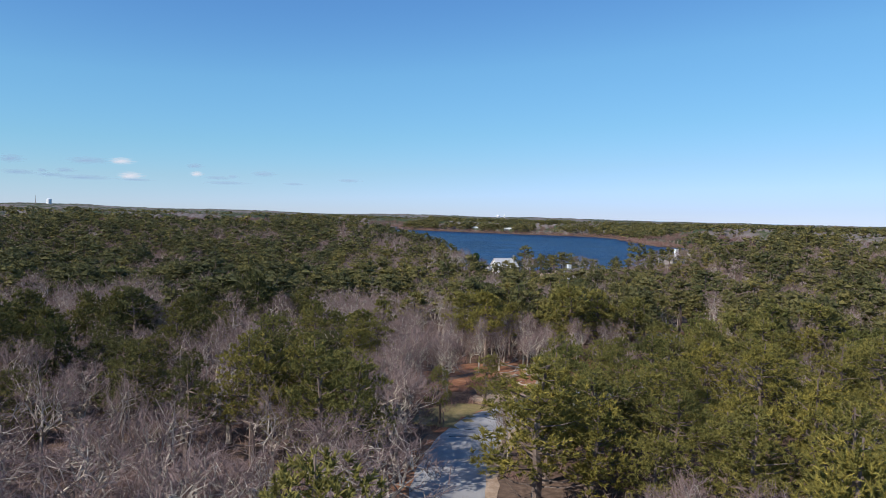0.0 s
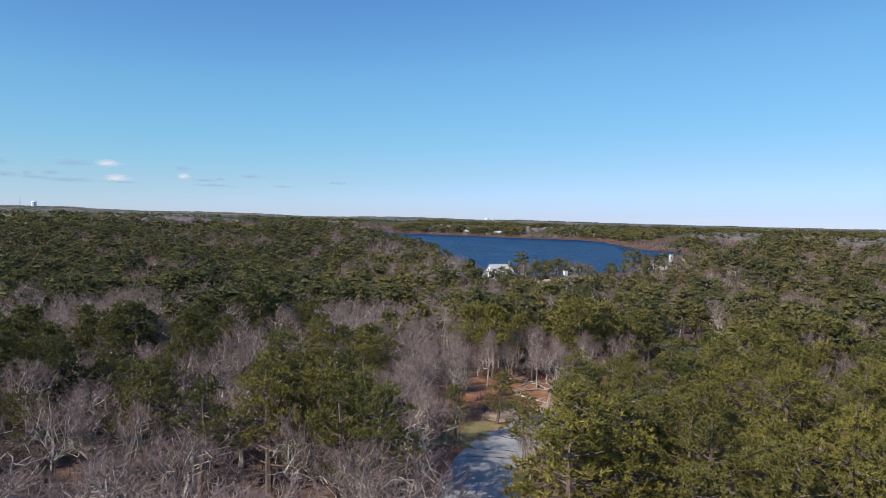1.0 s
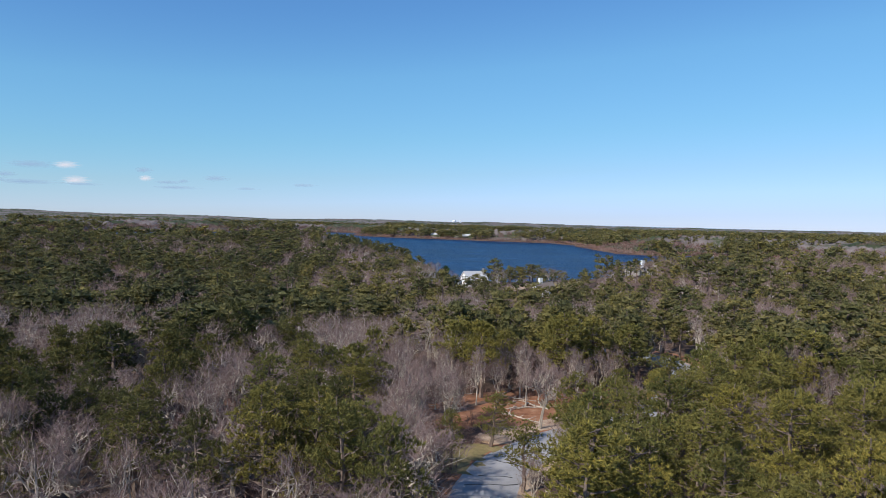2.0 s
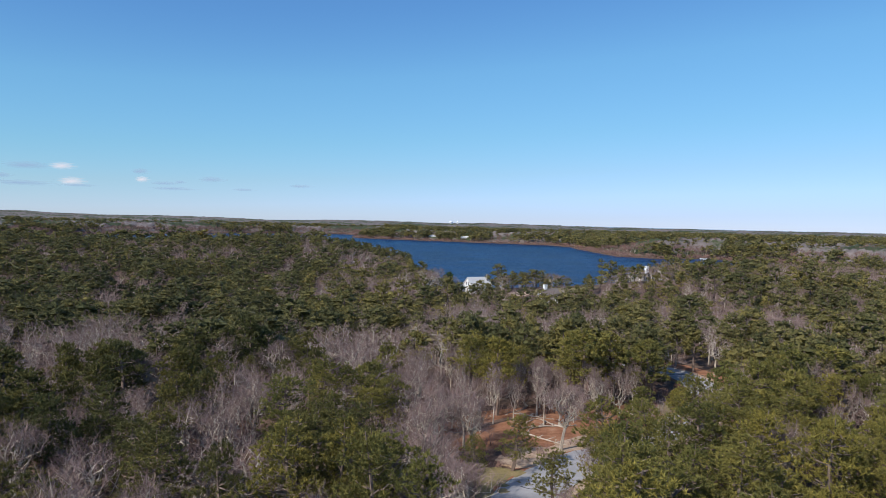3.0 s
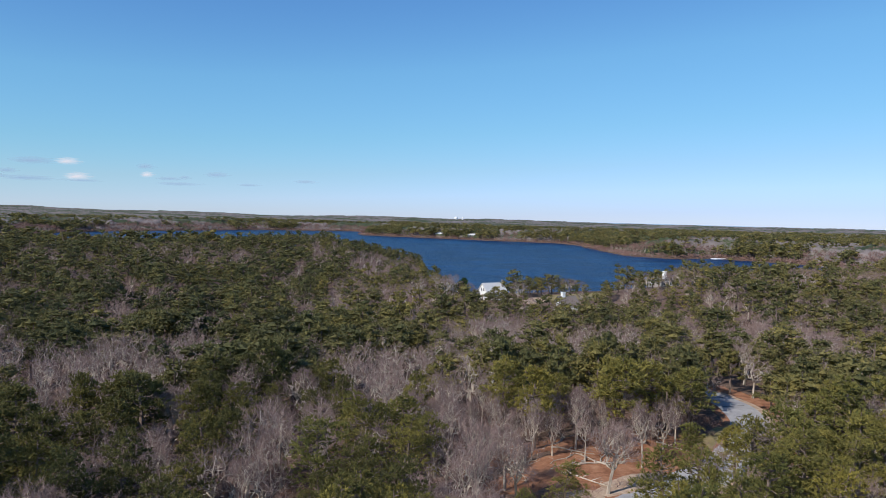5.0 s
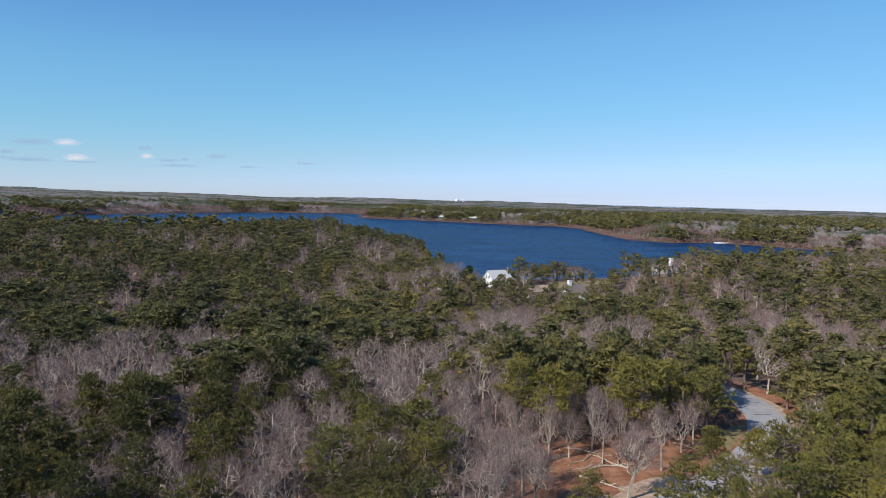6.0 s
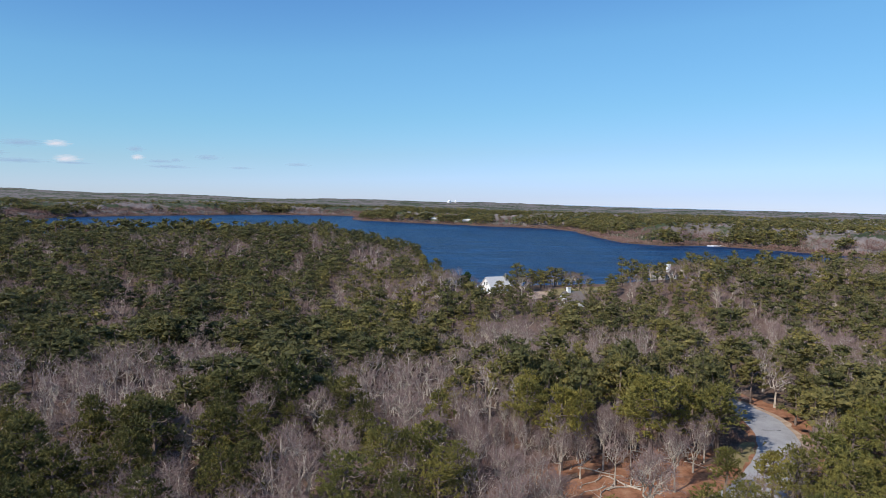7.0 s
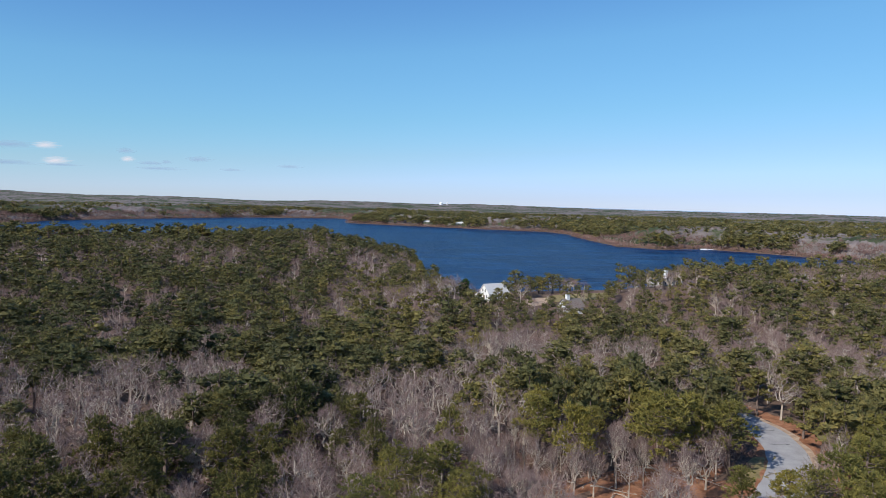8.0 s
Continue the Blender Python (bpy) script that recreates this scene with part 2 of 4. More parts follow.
def land(x, y):
    """Height of the ground."""
    x, y = np.asarray(x, float), np.asarray(y, float)
    h = -2.2 * np.exp(-((y - 205) / 55) ** 2 - ((x - 10) / 110) ** 2)
    h = h + 7.4 * np.exp(-(line_distance(x, y, [(-330, 270), (-200, 305), (-60, 440)]) / 58) ** 2)
    h = h + 6.0 * np.exp(-(line_distance(x, y, [(-22, 405), (-40, 470), (-80, 488), (-150, 495), (-340, 465)]) / 48) ** 2)
    h = h + 6.0 * np.exp(-(line_distance(x, y, [(112, 292), (165, 318), (300, 368), (420, 412)]) / 44) ** 2)
    r = np.hypot(x, y)
    far = np.clip((r - 900) / 2500, 0, 1)
    h = h + 1.2 * np.sin(x * 0.011 + 0.7) * np.sin(y * 0.013 + 0.4) * np.clip((r - 150) / 200, 0, 1)
    h = h + far * (5 + 6 * np.sin(x * 0.0021 + 0.9) * np.cos(y * 0.0013) + 4 * np.sin(x * 0.0057 + y * 0.002))
    h = h + np.clip((r - 2500) / 1800, 0, 1) * 10
    h = h + np.clip((-x - 300) / 1500, 0, 1) * np.clip((r - 2800) / 1500, 0, 1) * 9
    d = lake_depth(x, y)
    h = h + 8 * np.clip((-d - 4) / 70, 0, 1) * np.clip((y - 520) / 60, 0, 1) * np.clip((1900 - r) / 400, 0, 1)
    bank = WATER + np.where(d < 0, -d * (0.22 - 0.06 * (np.asarray(y) > 540)), -np.minimum(d * 0.12, 3.5))
    return np.where(d > -60, np.minimum(h, bank), h)


def height(x, y):
    return float(land(np.array([x]), np.array([y]))[0])


def spread(n, reach, fine):
    u = np.linspace(-1, 1, n)
    return np.sinh(u * fine) / math.sinh(fine) * reach


gx, gy = spread(190, 5200, 4.6), spread(220, 5200, 4.4) + 120
X, Y = np.meshgrid(gx, gy)
Z = land(X, Y)
near = np.exp(-(np.hypot(X, Y - 80) / 120) ** 2)
road_near = np.clip((line_distance(X, Y, ROAD) - 4) / 5, 0, 1)
Z = Z - 0.05 + near * road_near * (0.22 * np.sin(X * 0.7) * np.sin(Y * 0.6 + 1))
idx = np.arange(X.size).reshape(X.shape)
quads = np.stack([idx[:-1, :-1], idx[:-1, 1:], idx[1:, 1:], idx[1:, :-1]], -1).reshape(-1, 4)
me = mesh_of("ground", np.stack([X, Y, Z], -1).reshape(-1, 3), quads, [MAT_GROUND])
me.polygons.foreach_set("use_smooth", np.ones(len(quads), bool))
tagged(new("ground", me), "woodland floor of brown leaf litter and pine straw", "ground", kind="structure")

# the pond, one level sheet a little wider than its shore
wx, wy = np.linspace(-900, 900, 91), np.linspace(280, 1700, 72)
X, Y = np.meshgrid(wx, wy)
keep = lake_depth(X, Y) > -40
idx = np.arange(X.size).reshape(X.shape)
quads = np.stack([idx[:-1, :-1], idx[:-1, 1:], idx[1:, 1:], idx[1:, :-1]], -1).reshape(-1, 4)
quads = quads[keep.ravel()[quads].any(1)]
used, inv = np.unique(quads, return_inverse=True)
wv = np.stack([X.ravel(), Y.ravel(), np.full(X.size, WATER)], -1)[used]
tagged(new("water", mesh_of("water", wv, inv.reshape(-1, 4), [MAT_WATER])), "pond behind the woods with painted sky blue and wind ripples", "pond", kind="structure")


def smooth_line(line, step):
    """Points at even steps on a smooth curve through a line's corners."""
    pts = [Vector((*p, 0)) for p in line]
    pts = [2 * pts[0] - pts[1], *pts, 2 * pts[-1] - pts[-2]]
    out = []
    for a, b, c, d in zip(pts, pts[1:], pts[2:], pts[3:]):
        n = max(2, int((c - b).length / step))
        for k in range(n):
            t = k / n
            out.append(0.5 * ((2 * b) + (c - a) * t + (2 * a - 5 * b + 4 * c - d) * t * t + (3 * b - a - 3 * c + d) * t ** 3))
    out.append(pts[-2])
    return out


def ribbon(name, line, left, right, lift, mat, wobble=0.0, step=1.5):
    """A strip of ground cover along a line, from left to right of it in metres, with skirts."""
    pts = smooth_line(line, step)
    verts, faces = [], []
    for k, p in enumerate(pts):
        q = pts[min(k + 1, len(pts) - 1)] - pts[max(k - 1, 0)]
        side = Vector((q.y, -q.x, 0)).normalized()
        w1 = wobble * (noise.noise((p.x * 0.4, p.y * 0.4, 1)) + 0.5 * noise.noise((p.x * 1.3, p.y * 1.3, 4)))
        w2 = wobble * (noise.noise((p.x * 0.4, p.y * 0.4, 7)) + 0.5 * noise.noise((p.x * 1.3, p.y * 1.3, 9)))
        row = [p + side * (left + w1), p + side * ((left + right) / 2), p + side * (right + w2)]
        zs = [height(r.x, r.y) + lift for r in row]
        zs[1] += 0.05
        edge = [(*row[0].xy, zs[0] - 0.4), *[(*r.xy, z) for r, z in zip(row, zs)], (*row[2].xy, zs[2] - 0.4)]
        verts += edge
    for k in range(len(pts) - 1):
        for j in range(4):
            a = k * 5 + j
            faces.append((a, a + 1, a + 6, a + 5))
    return new(name, mesh_of(name, verts, faces, [mat]))


def patch(name, cx, cy, rx, ry, turn, lift, mat, rough=0.25, skirt=0.4):
    """An uneven rounded patch of ground cover."""
    c, s = math.cos(radians(turn)), math.sin(radians(turn))
    verts, faces, n = [], [], 40
    for ring in range(7):
        for k in range(n):
            a = 2 * math.pi * k / n
            f = 1 + rough * noise.noise((2 * math.cos(a) + cx, 2 * math.sin(a) + cy, 3)) + rough * 0.5 * noise.noise((6 * math.cos(a), 6 * math.sin(a), cx))
            f *= min(ring, 5) / 5
            u, v = rx * f * math.cos(a), ry * f * math.sin(a)
            x, y = cx + u * c - v * s, cy + u * s + v * c
            verts.append((x, y, height(x, y) + lift + 0.06 * noise.noise((x, y, 2)) - (skirt if ring == 6 else 0)))
    for ring in range(6):
        for k in range(n):
            j = (k + 1) % n
            faces.append((ring * n + k, ring * n + j, ring * n + n + j, ring * n + n + k))
    return new(name, mesh_of(name, verts, faces, [mat]))


tagged(ribbon("road", ROAD, -3.1, 3.1, 0.06, MAT_ASPHALT, 0.25), "worn grey asphalt lane curving through the woods", "road", kind="structure")
tagged(ribbon("road_verge", ROAD[3:16], 2.4, 4.3, 0.02, MAT_SAND, 0.9), "pale sandy verge along the asphalt lane", "verge", kind="structure")
tagged(ribbon("road_verge", ROAD[3:16], -4.2, -2.4, 0.015, MAT_LITTER, 0.9), "orange-brown leaf-strewn verge along the asphalt lane", "verge", kind="structure")
tagged(ribbon("road_verge", ROAD[9:17], 4.0, 8.5, 0.01, MAT_LITTER, 1.2), "orange-brown leaf litter behind the sandy verge", "verge", kind="structure")
tagged(patch("clearing", 17, 101, 22, 9.5, 18, 0.03, MAT_LITTER), "clearing of orange-brown pine straw and leaves", "clearing", kind="structure")
tagged(patch("grass_patch", 2.5, 77.5, 5.5, 5.0, 30, 0.06, MAT_GRASS), "dry yellow-green grass beside the lane", "grass", kind="structure")
tagged(patch("grass_patch", 36.6, 110.5, 2.4, 7.0, -42, 0.05, MAT_GRASS), "dry yellow-green grass beside the bend of the lane", "grass", kind="structure")
tagged(patch("sand_patch", 16, 91.5, 6.5, 2.0, 34, 0.08, MAT_SAND), "pale sandy track along the edge of the clearing", "sand", kind="structure")
tagged(patch("sand_patch", 8, 86, 4.2, 2.8, 40, 0.075, MAT_SAND), "pale sandy soil at the edge of the clearing", "sand", kind="structure")
for k in range(14):
    x0, y0 = ROAD[5 + k % 9]
    x1, y1 = ROAD[6 + k % 9]
    f = random.random()
    cx, cy = x0 + (x1 - x0) * f, y0 + (y1 - y0) * f
    q = Vector((y1 - y0, x0 - x1)).normalized()
    a = random.uniform(-0.35, 0.35)
    q = Vector((q.x * math.cos(a) - q.y * math.sin(a), q.x * math.sin(a) + q.y * math.cos(a)))
    ln = random.uniform(1.0, 2.7)
    line = [(cx + q.x * ln * s, cy + q.y * ln * s + 0.12 * math.sin(s * 5 + k)) for s in (-1, -0.5, 0, 0.5, 1)]
    tagged(ribbon("tar_seam", line, -0.07, 0.07, 0.085, MAT_CRACK, 0.05, 0.5), "dark tar seam across the worn asphalt", "tar seam", "tar seams in the lane", "structure")
tagged(patch("lawn", 60, 288, 17, 9, 10, 0.06, MAT_GRASS), "dry winter lawn beside the pond house", "lawn", kind="structure")
tagged(patch("lawn", 18, 268, 7, 9, 0, 0.06, MAT_GRASS), "dry winter lawn in front of the white house", "lawn", kind="structure")
tagged(patch("sand_path", 41.5, 281, 4.5, 10, -20, 0.10, MAT_SAND), "tan sandy drive between the pond houses", "path", kind="structure")
tagged(patch("beach", 78, 319, 11, 8, 10, 0.12, MAT_SAND), "small tan sand beach on the pond", "beach", kind="structure")

# ---- trees ----


def tube(path, radii, sides):
    """Corners and triangles of a tapering limb along a path."""
    path = np.asarray(path, float)
    n = len(path)
    verts, tris = [], []
    for k in range(n):
        d = path[min(k + 1, n - 1)] - path[max(k - 1, 0)]
        d = d / (np.linalg.norm(d) + 1e-9)
        u = np.cross(d, (0.31, 0.87, 0.12) if abs(d[2]) > 0.8 else (0, 0, 1.0))
        u /= np.linalg.norm(u) + 1e-9
        v = np.cross(d, u)
        for j in range(sides):
            a = 2 * math.pi * j / sides
            verts.append(path[k] + radii[k] * (math.cos(a) * u + math.sin(a) * v))
    for k in range(n - 1):
        for j in range(sides):
            a, b = k * sides + j, k * sides + (j + 1) % sides
            tris += [(a, b, b + sides), (a, b + sides, a + sides)]
    return verts, tris


class Soup:
    """Triangles that are gathered into one mesh, with the way that each corner faces."""

    def __init__(self):
        self.v, self.t, self.m, self.n = [], [], [], 0

    def add(self, verts, tris, facing=None):
        verts, tris = np.asarray(verts, float).reshape(-1, 3), np.asarray(tris, int).reshape(-1, 3)
        a, b, c = (verts[tris[:, k]] for k in range(3))
        flat = np.cross(b - a, c - a)
        if facing is None:
            facing = np.zeros_like(verts)
            for k in range(3):
                np.add.at(facing, tris[:, k], flat)
            facing = unit(facing)
        else:
            # wind each triangle so that its front is the side that faces outwards
            back = (flat * (facing[tris[:, 0]] + facing[tris[:, 1]] + facing[tris[:, 2]])).sum(1) < 0
            tris = np.where(back[:, None], tris[:, ::-1], tris)
        self.v.append(verts)
        self.t.append(tris + self.n)
        self.m.append(facing)
        self.n += len(verts)

    def arrays(self):
        return np.concatenate(self.v), np.concatenate(self.t), np.concatenate(self.m)

    def mesh(self, name, mat):
        v, t, m = self.arrays()
        return mesh_of(name, v, t, [mat], normals=m)


def unit(v):
    return v / (np.linalg.norm(v, axis=-1, keepdims=True) + 1e-9)


ICO_V = unit(np.array([(s1 * a, s2 * b, 0) for s1 in (-1, 1) for s2 in (-1, 1) for a, b in ((1, 1.618),)] + [(0, s1 * 1, s2 * 1.618) for s1 in (-1, 1) for s2 in (-1, 1)]
                      + [(s1 * 1.618, 0, s2 * 1) for s1 in (-1, 1) for s2 in (-1, 1)], float))
ICO_T = [(i, j, k) for i in range(12) for j in range(i + 1, 12) for k in range(j + 1, 12)
         if max(np.linalg.norm(ICO_V[i] - ICO_V[j]), np.linalg.norm(ICO_V[j] - ICO_V[k]), np.linalg.norm(ICO_V[i] - ICO_V[k])) < 1.1]
ICO_T = np.array([t if np.dot(np.cross(ICO_V[t[1]] - ICO_V[t[0]], ICO_V[t[2]] - ICO_V[t[0]]), ICO_V[t[0]]) > 0 else t[::-1] for t in ICO_T])


OCTA_V = np.array([(1, 0, 0), (-1, 0, 0), (0, 1, 0), (0, -1, 0), (0, 0, 1), (0, 0, -1)], float)
OCTA_T = np.array([(a, b, c) for a in (0, 1) for b in (2, 3) for c in (4, 5)])
BALLS = [(OCTA_V, OCTA_T), (ICO_V, ICO_T)]


def pine_shape(rng, h, r, lobes, per, blades, length, width, sides=5, limb_sides=3, rings=6, lobe=(0.22, 0.36), level=1, core=0.46, stubs=0, low=(0.30, 0.42), lay=0.4):
    """Trunk with limbs, and needle crown, of a pitch pine, as two soups: ragged lobes of foliage set round a broad dome, each with sprays of needles on it."""
    trunk, crown = Soup(), Soup()
    lean = rng.normal(0, 0.035, 2) * h
    zs = np.linspace(-0.4, h * 0.93, rings)
    path = np.stack([lean[0] * np.clip(zs / h, 0, 1) ** 1.5 + 0.12 * np.sin(zs * 0.8 + rng.uniform(0, 6)), lean[1] * np.clip(zs / h, 0, 1) ** 1.5 + 0.12 * np.cos(zs * 0.7 + rng.uniform(0, 6)), zs], -1)
    r0 = 0.017 * h + 0.03
    trunk.add(*tube(path, r0 * np.linspace(1.3, 0.15, rings), sides))
    base = rng.uniform(*low)
    middle = np.array((lean[0] * 0.5, lean[1] * 0.5, h * (base + 0.25)))
    ball, tris = BALLS[level]
    for k in range(lobes):
        t = (k + 0.5) / lobes
        inner = rng.uniform(0.55, 1.0) if k % 3 else rng.uniform(0.25, 0.6)
        rad = r * 0.80 * math.sqrt(max(0.04, 1 - t ** 2.6)) * inner
        zf = base + (1 - base) * (0.08 + 0.76 * t) + rng.normal(0, 0.025) + 0.10 * (1 - inner) * (1 - t)
        ang = k * 2.399963 + rng.normal(0, 0.4)
        tip = np.array([lean[0] * zf + rad * math.cos(ang), lean[1] * zf + rad * math.sin(ang), h * zf])
        foot = np.array([np.interp(h * zf - rad * 0.35, zs, path[:, j]) for j in range(3)])
        if limb_sides:
            mid = (foot + tip) / 2 + np.array((0, 0, -0.08 * rad)) + rng.normal(0, 0.12, 3)
            trunk.add(*tube([foot, mid, tip], [0.05 + 0.003 * h, 0.045, 0.018], limb_sides))
        size = r * rng.uniform(*lobe) * np.array((1, 1, rng.uniform(0.66, 0.92)))
        out = unit(tip - middle)
        # the dense inside of the lobe
        shape = ball * rng.uniform(0.74, 1.2, (len(ball), 1))
        if core:
            crown.add(tip + shape * size * core, tris, unit(ball * 0.7 + out * 0.35 + rng.normal(0, 0.35, ball.shape)))
        # sprays of needles over it
        d = unit(rng.normal(0, 1, (per, 3)))
        d[:, 2] = np.where(d[:, 2] < -0.25, -d[:, 2], d[:, 2])
        c = tip + d * size * rng.uniform(0.45, 1.0, (per, 1)) ** 0.7
        way = unit(d[:, None, :] * (0.8 - 0.7 * lay) + out * 0.2 + rng.normal(0, 0.5 + 0.25 * lay, (per, blades, 3)) + np.array((0, 0, 0.25)))
        side = unit(np.cross(way, d[:, None, :] * 2.0 * lay + rng.normal(0, 0.8, (per, blades, 3)))) * width * 0.5
        ln = length * rng.uniform(0.6, 1.25, (per, blades, 1))
        a = c[:, None, :] - way * ln * 0.2
        v = np.stack([a + side, a + way * ln, a - side], 2).reshape(-1, 3)
        m = unit(d[:, None, :] * 0.7 + out * 0.4 + way * 0.3 + rng.normal(0, 0.28, (per, blades, 3)))
        crown.add(v, np.arange(len(v)).reshape(-1, 3), np.repeat(m.reshape(-1, 3), 3, 0))
    # dead snags below the crown
    for k in range(stubs):
        z, ang = h * base * rng.uniform(0.45, 1.25), rng.uniform(0, 6.283)
        foot = np.array([np.interp(z, zs, path[:, j]) for j in range(3)])
        tip = foot + np.array((math.cos(ang), math.sin(ang), rng.uniform(-0.2, 0.3))) * r * rng.uniform(0.3, 0.6)
        trunk.add(*tube([foot, (foot + tip) / 2 + rng.normal(0, 0.15, 3), tip], [0.045, 0.03, 0.01], 3))
    v = np.concatenate(crown.v)
    high = h / np.quantile(v[:, 2], 0.998)
    mx, my = np.median(v[:, 0]), np.median(v[:, 1])
    wide = r / np.quantile(np.hypot(v[:, 0] - mx, v[:, 1] - my), 0.97)
    for soup in (trunk, crown):
        for q in soup.v:
            q *= np.array((wide, wide, high))
    return trunk, crown


def oak_shape(rng, h, r, boughs, forks, sprays, fine, twig_w, sides=5, fork=0.28):
    """A leafless tree with a rounded crown: soups of the trunk and the twigs, and a list of the limbs'."""
    trunk, limbs, twigs = Soup(), [], Soup()
    fork_z = h * fork * rng.uniform(0.85, 1.2)
    bend = rng.normal(0, 0.07, 2) * h
    tz = np.linspace(-0.4, fork_z, 4)
    r0 = 0.013 * h + 0.04
    trunk.add(*tube(np.stack([bend[0] * (tz / h) ** 2 * np.sign(tz), bend[1] * (tz / h) ** 2 * np.sign(tz), tz], -1), r0 * np.array([1.5, 1.05, 0.9, 0.78]), sides))
    foot = np.array((bend[0] * (fork_z / h) ** 2, bend[1] * (fork_z / h) ** 2, fork_z))
    mid = np.array((0, 0, fork_z * 0.95))
    size = np.array((r, r, h - mid[2]))

    def arc(a, b, sag, steps, wob):
        """A crooked limb that rises early and then levels out, or the other way."""
        t = np.linspace(0, 1, steps)[:, None]
        p = a + (b - a) * t + np.array((0, 0, 1)) * sag * np.sin(math.pi * t)
        p[1:-1] += rng.normal(0, wob, (steps - 2, 3))
        return p

    for k in range(boughs):
        ang = 2 * math.pi * k / boughs + rng.normal(0, 0.3)
        out = rng.uniform(0.45, 0.95) if k else 0.1
        way = np.array((math.cos(ang) * out, math.sin(ang) * out, 1.0 - 0.74 * out ** 2 + rng.normal(0, 0.06)))
        end = mid + way * size * rng.uniform(0.60, 0.74)
        limb = Soup()
        start = foot - np.array((0, 0, rng.uniform(0, 0.12) * fork_z))
        path = arc(start, end, -0.05 * h * out, 5, 0.30)
        limb.add(*tube(path, np.linspace(r0 * 0.64, r0 * 0.22, 5), 4))
        for j in range(forks):
            f = 0.35 + 0.65 * (j + 1) / forks
            i = min(int(f * 4), 3)
            a = path[i] + (path[i + 1] - path[i]) * (f * 4 - i)
            d = way * 0.75 + unit(rng.normal(0, 1, 3)) * np.array((0.55, 0.55, 0.34))
            d[2] = max(d[2], -0.02)
            tip = mid + d / max(1e-6, np.linalg.norm(d)) * size * rng.uniform(0.72, 0.93)
            sub = arc(a, tip, -0.02 * h, 5, 0.24)
            limb.add(*tube(sub, np.linspace(r0 * 0.28, r0 * 0.07, 5), 3))
            for q in range(sprays):
                f2 = 0.3 + 0.7 * (q + 0.5) / sprays
                i2 = min(int(f2 * 4), 3)
                a2 = sub[i2] + (sub[i2 + 1] - sub[i2]) * (f2 * 4 - i2)
                d2 = unit(unit(tip - mid) * 0.75 + unit(rng.normal(0, 1, 3)) * 0.65 + np.array((0, 0, 0.25)))
                ln = r * rng.uniform(0.20, 0.38)
                e2 = a2 + d2 * ln
                sd = unit(np.cross(d2, rng.normal(0, 1, 3))) * twig_w * 0.75
                twigs.add([a2 - sd, a2 + sd, e2], [(0, 1, 2)])
                # the fine twigs of this spray
                t3 = rng.uniform(0.25, 1.0, (fine, 1))
                a3 = a2 + (e2 - a2) * t3
                d3 = unit(d2 * 0.7 + rng.normal(0, 0.5, (fine, 3)) + np.array((0, 0, 0.08)))
                e3 = a3 + d3 * r * rng.uniform(0.10, 0.22, (fine, 1))
                s3 = unit(np.cross(d3, rng.normal(0, 1, (fine, 3)))) * twig_w * 0.5
                twigs.add(np.stack([a3 - s3, a3 + s3, e3], 1), np.arange(3 * fine).reshape(-1, 3))
        limbs.append(limb)
    return trunk, twigs, limbs


rng = np.random.default_rng(11)
# stands of leafless trees among the pines: middle and half widths in metres
BARE = [(-24, 46, 15, 12), (-7, 45, 8, 7), (-5, 68, 4.5, 12), (-25, 90, 6, 11), (-8, 122, 13, 26), (-61, 126, 14, 22), (-49, 145, 9, 11), (-73, 122, 10, 15),
        (17, 164, 24, 17), (80, 169, 28, 17), (2, 262, 9, 14), (-11, 240, 7, 16), (-28, 350, 9, 30), (-3, 86, 4.5, 11), (-22, 71, 8, 5), (-38, 68, 4, 4),
        (16, 36, 9, 9), (36, 270, 6, 8), (-40, 225, 12, 6), (150, 215, 20, 9), (-140, 230, 25, 8)]
FAR_BARE = [(-260, 420, 60, 45), (250, 300, 60, 20)]


def bare_share(x, y):
    """The share of leafless trees at a place."""
    s = 0.19 + 0.45 * (noise.noise((x * 0.028, y * 0.04, 5)) > 0.16) * (70 < y < 215 or x < 5 and y < 420)
    for cx, cy, rx, ry in BARE + FAR_BARE:
        q = ((x - cx) / rx) ** 2 + ((y - cy) / ry) ** 2
        if q < 1.2:
            s = max(s, 0.97 if q < 0.9 else 0.55)
    if 60 < x < 420 and y > 120:
        s = max(s, 0.36)
    return s


HOUSE_SPOTS = [(25.5, 287, 8.5), (47, 256, 9), (101.5, 303, 5.2)]
FAR_HOUSES = [(-217, 1640, 80, 10, 20, 3, 6, 0), (-185, 1660, 60, 12, 16, 5, 9, 1), (-640, 1560, 40, 9, 12, 4, 7, 0), (28, 1226, 70, 8, 11, 3, 6, 0), (56, 1180, 80, 8, 12, 2.5, 5, 1), (108, 1148, 85, 8, 13, 2.5, 5, 1),
              (252, 1064, 60, 8, 12, 3, 6, 0), (312, 792, 70, 8, 11, 3.5, 7, 1), (348, 752, 60, 9, 12, 4, 8, 0), (338, 728, 75, 7, 9, 2.5, 5, 0), (474, 800, 60, 9, 13, 4, 8, 0), (492, 806, 80, 9, 12, 4, 8, 0)]
FAR_HOUSES += [(466, 705, 60, 9, 12, 4, 7, 1), (510, 690, 50, 9, 13, 4, 8, 0)]
OPEN_SPOTS = [(58, 290, 17, 9), (18, 270, 5, 7), (41, 273, 4, 12), (80, 318, 9, 6), (7, 86, 5, 4), (2, 78, 4, 4), (12, 93, 11, 4.5), (25, 99.5, 7, 3), (41.4, 283, 5, 7), (9, 95.5, 10, 3.8), (13.5, 283, 2.5, 2.5), (74, 305, 8, 16)]


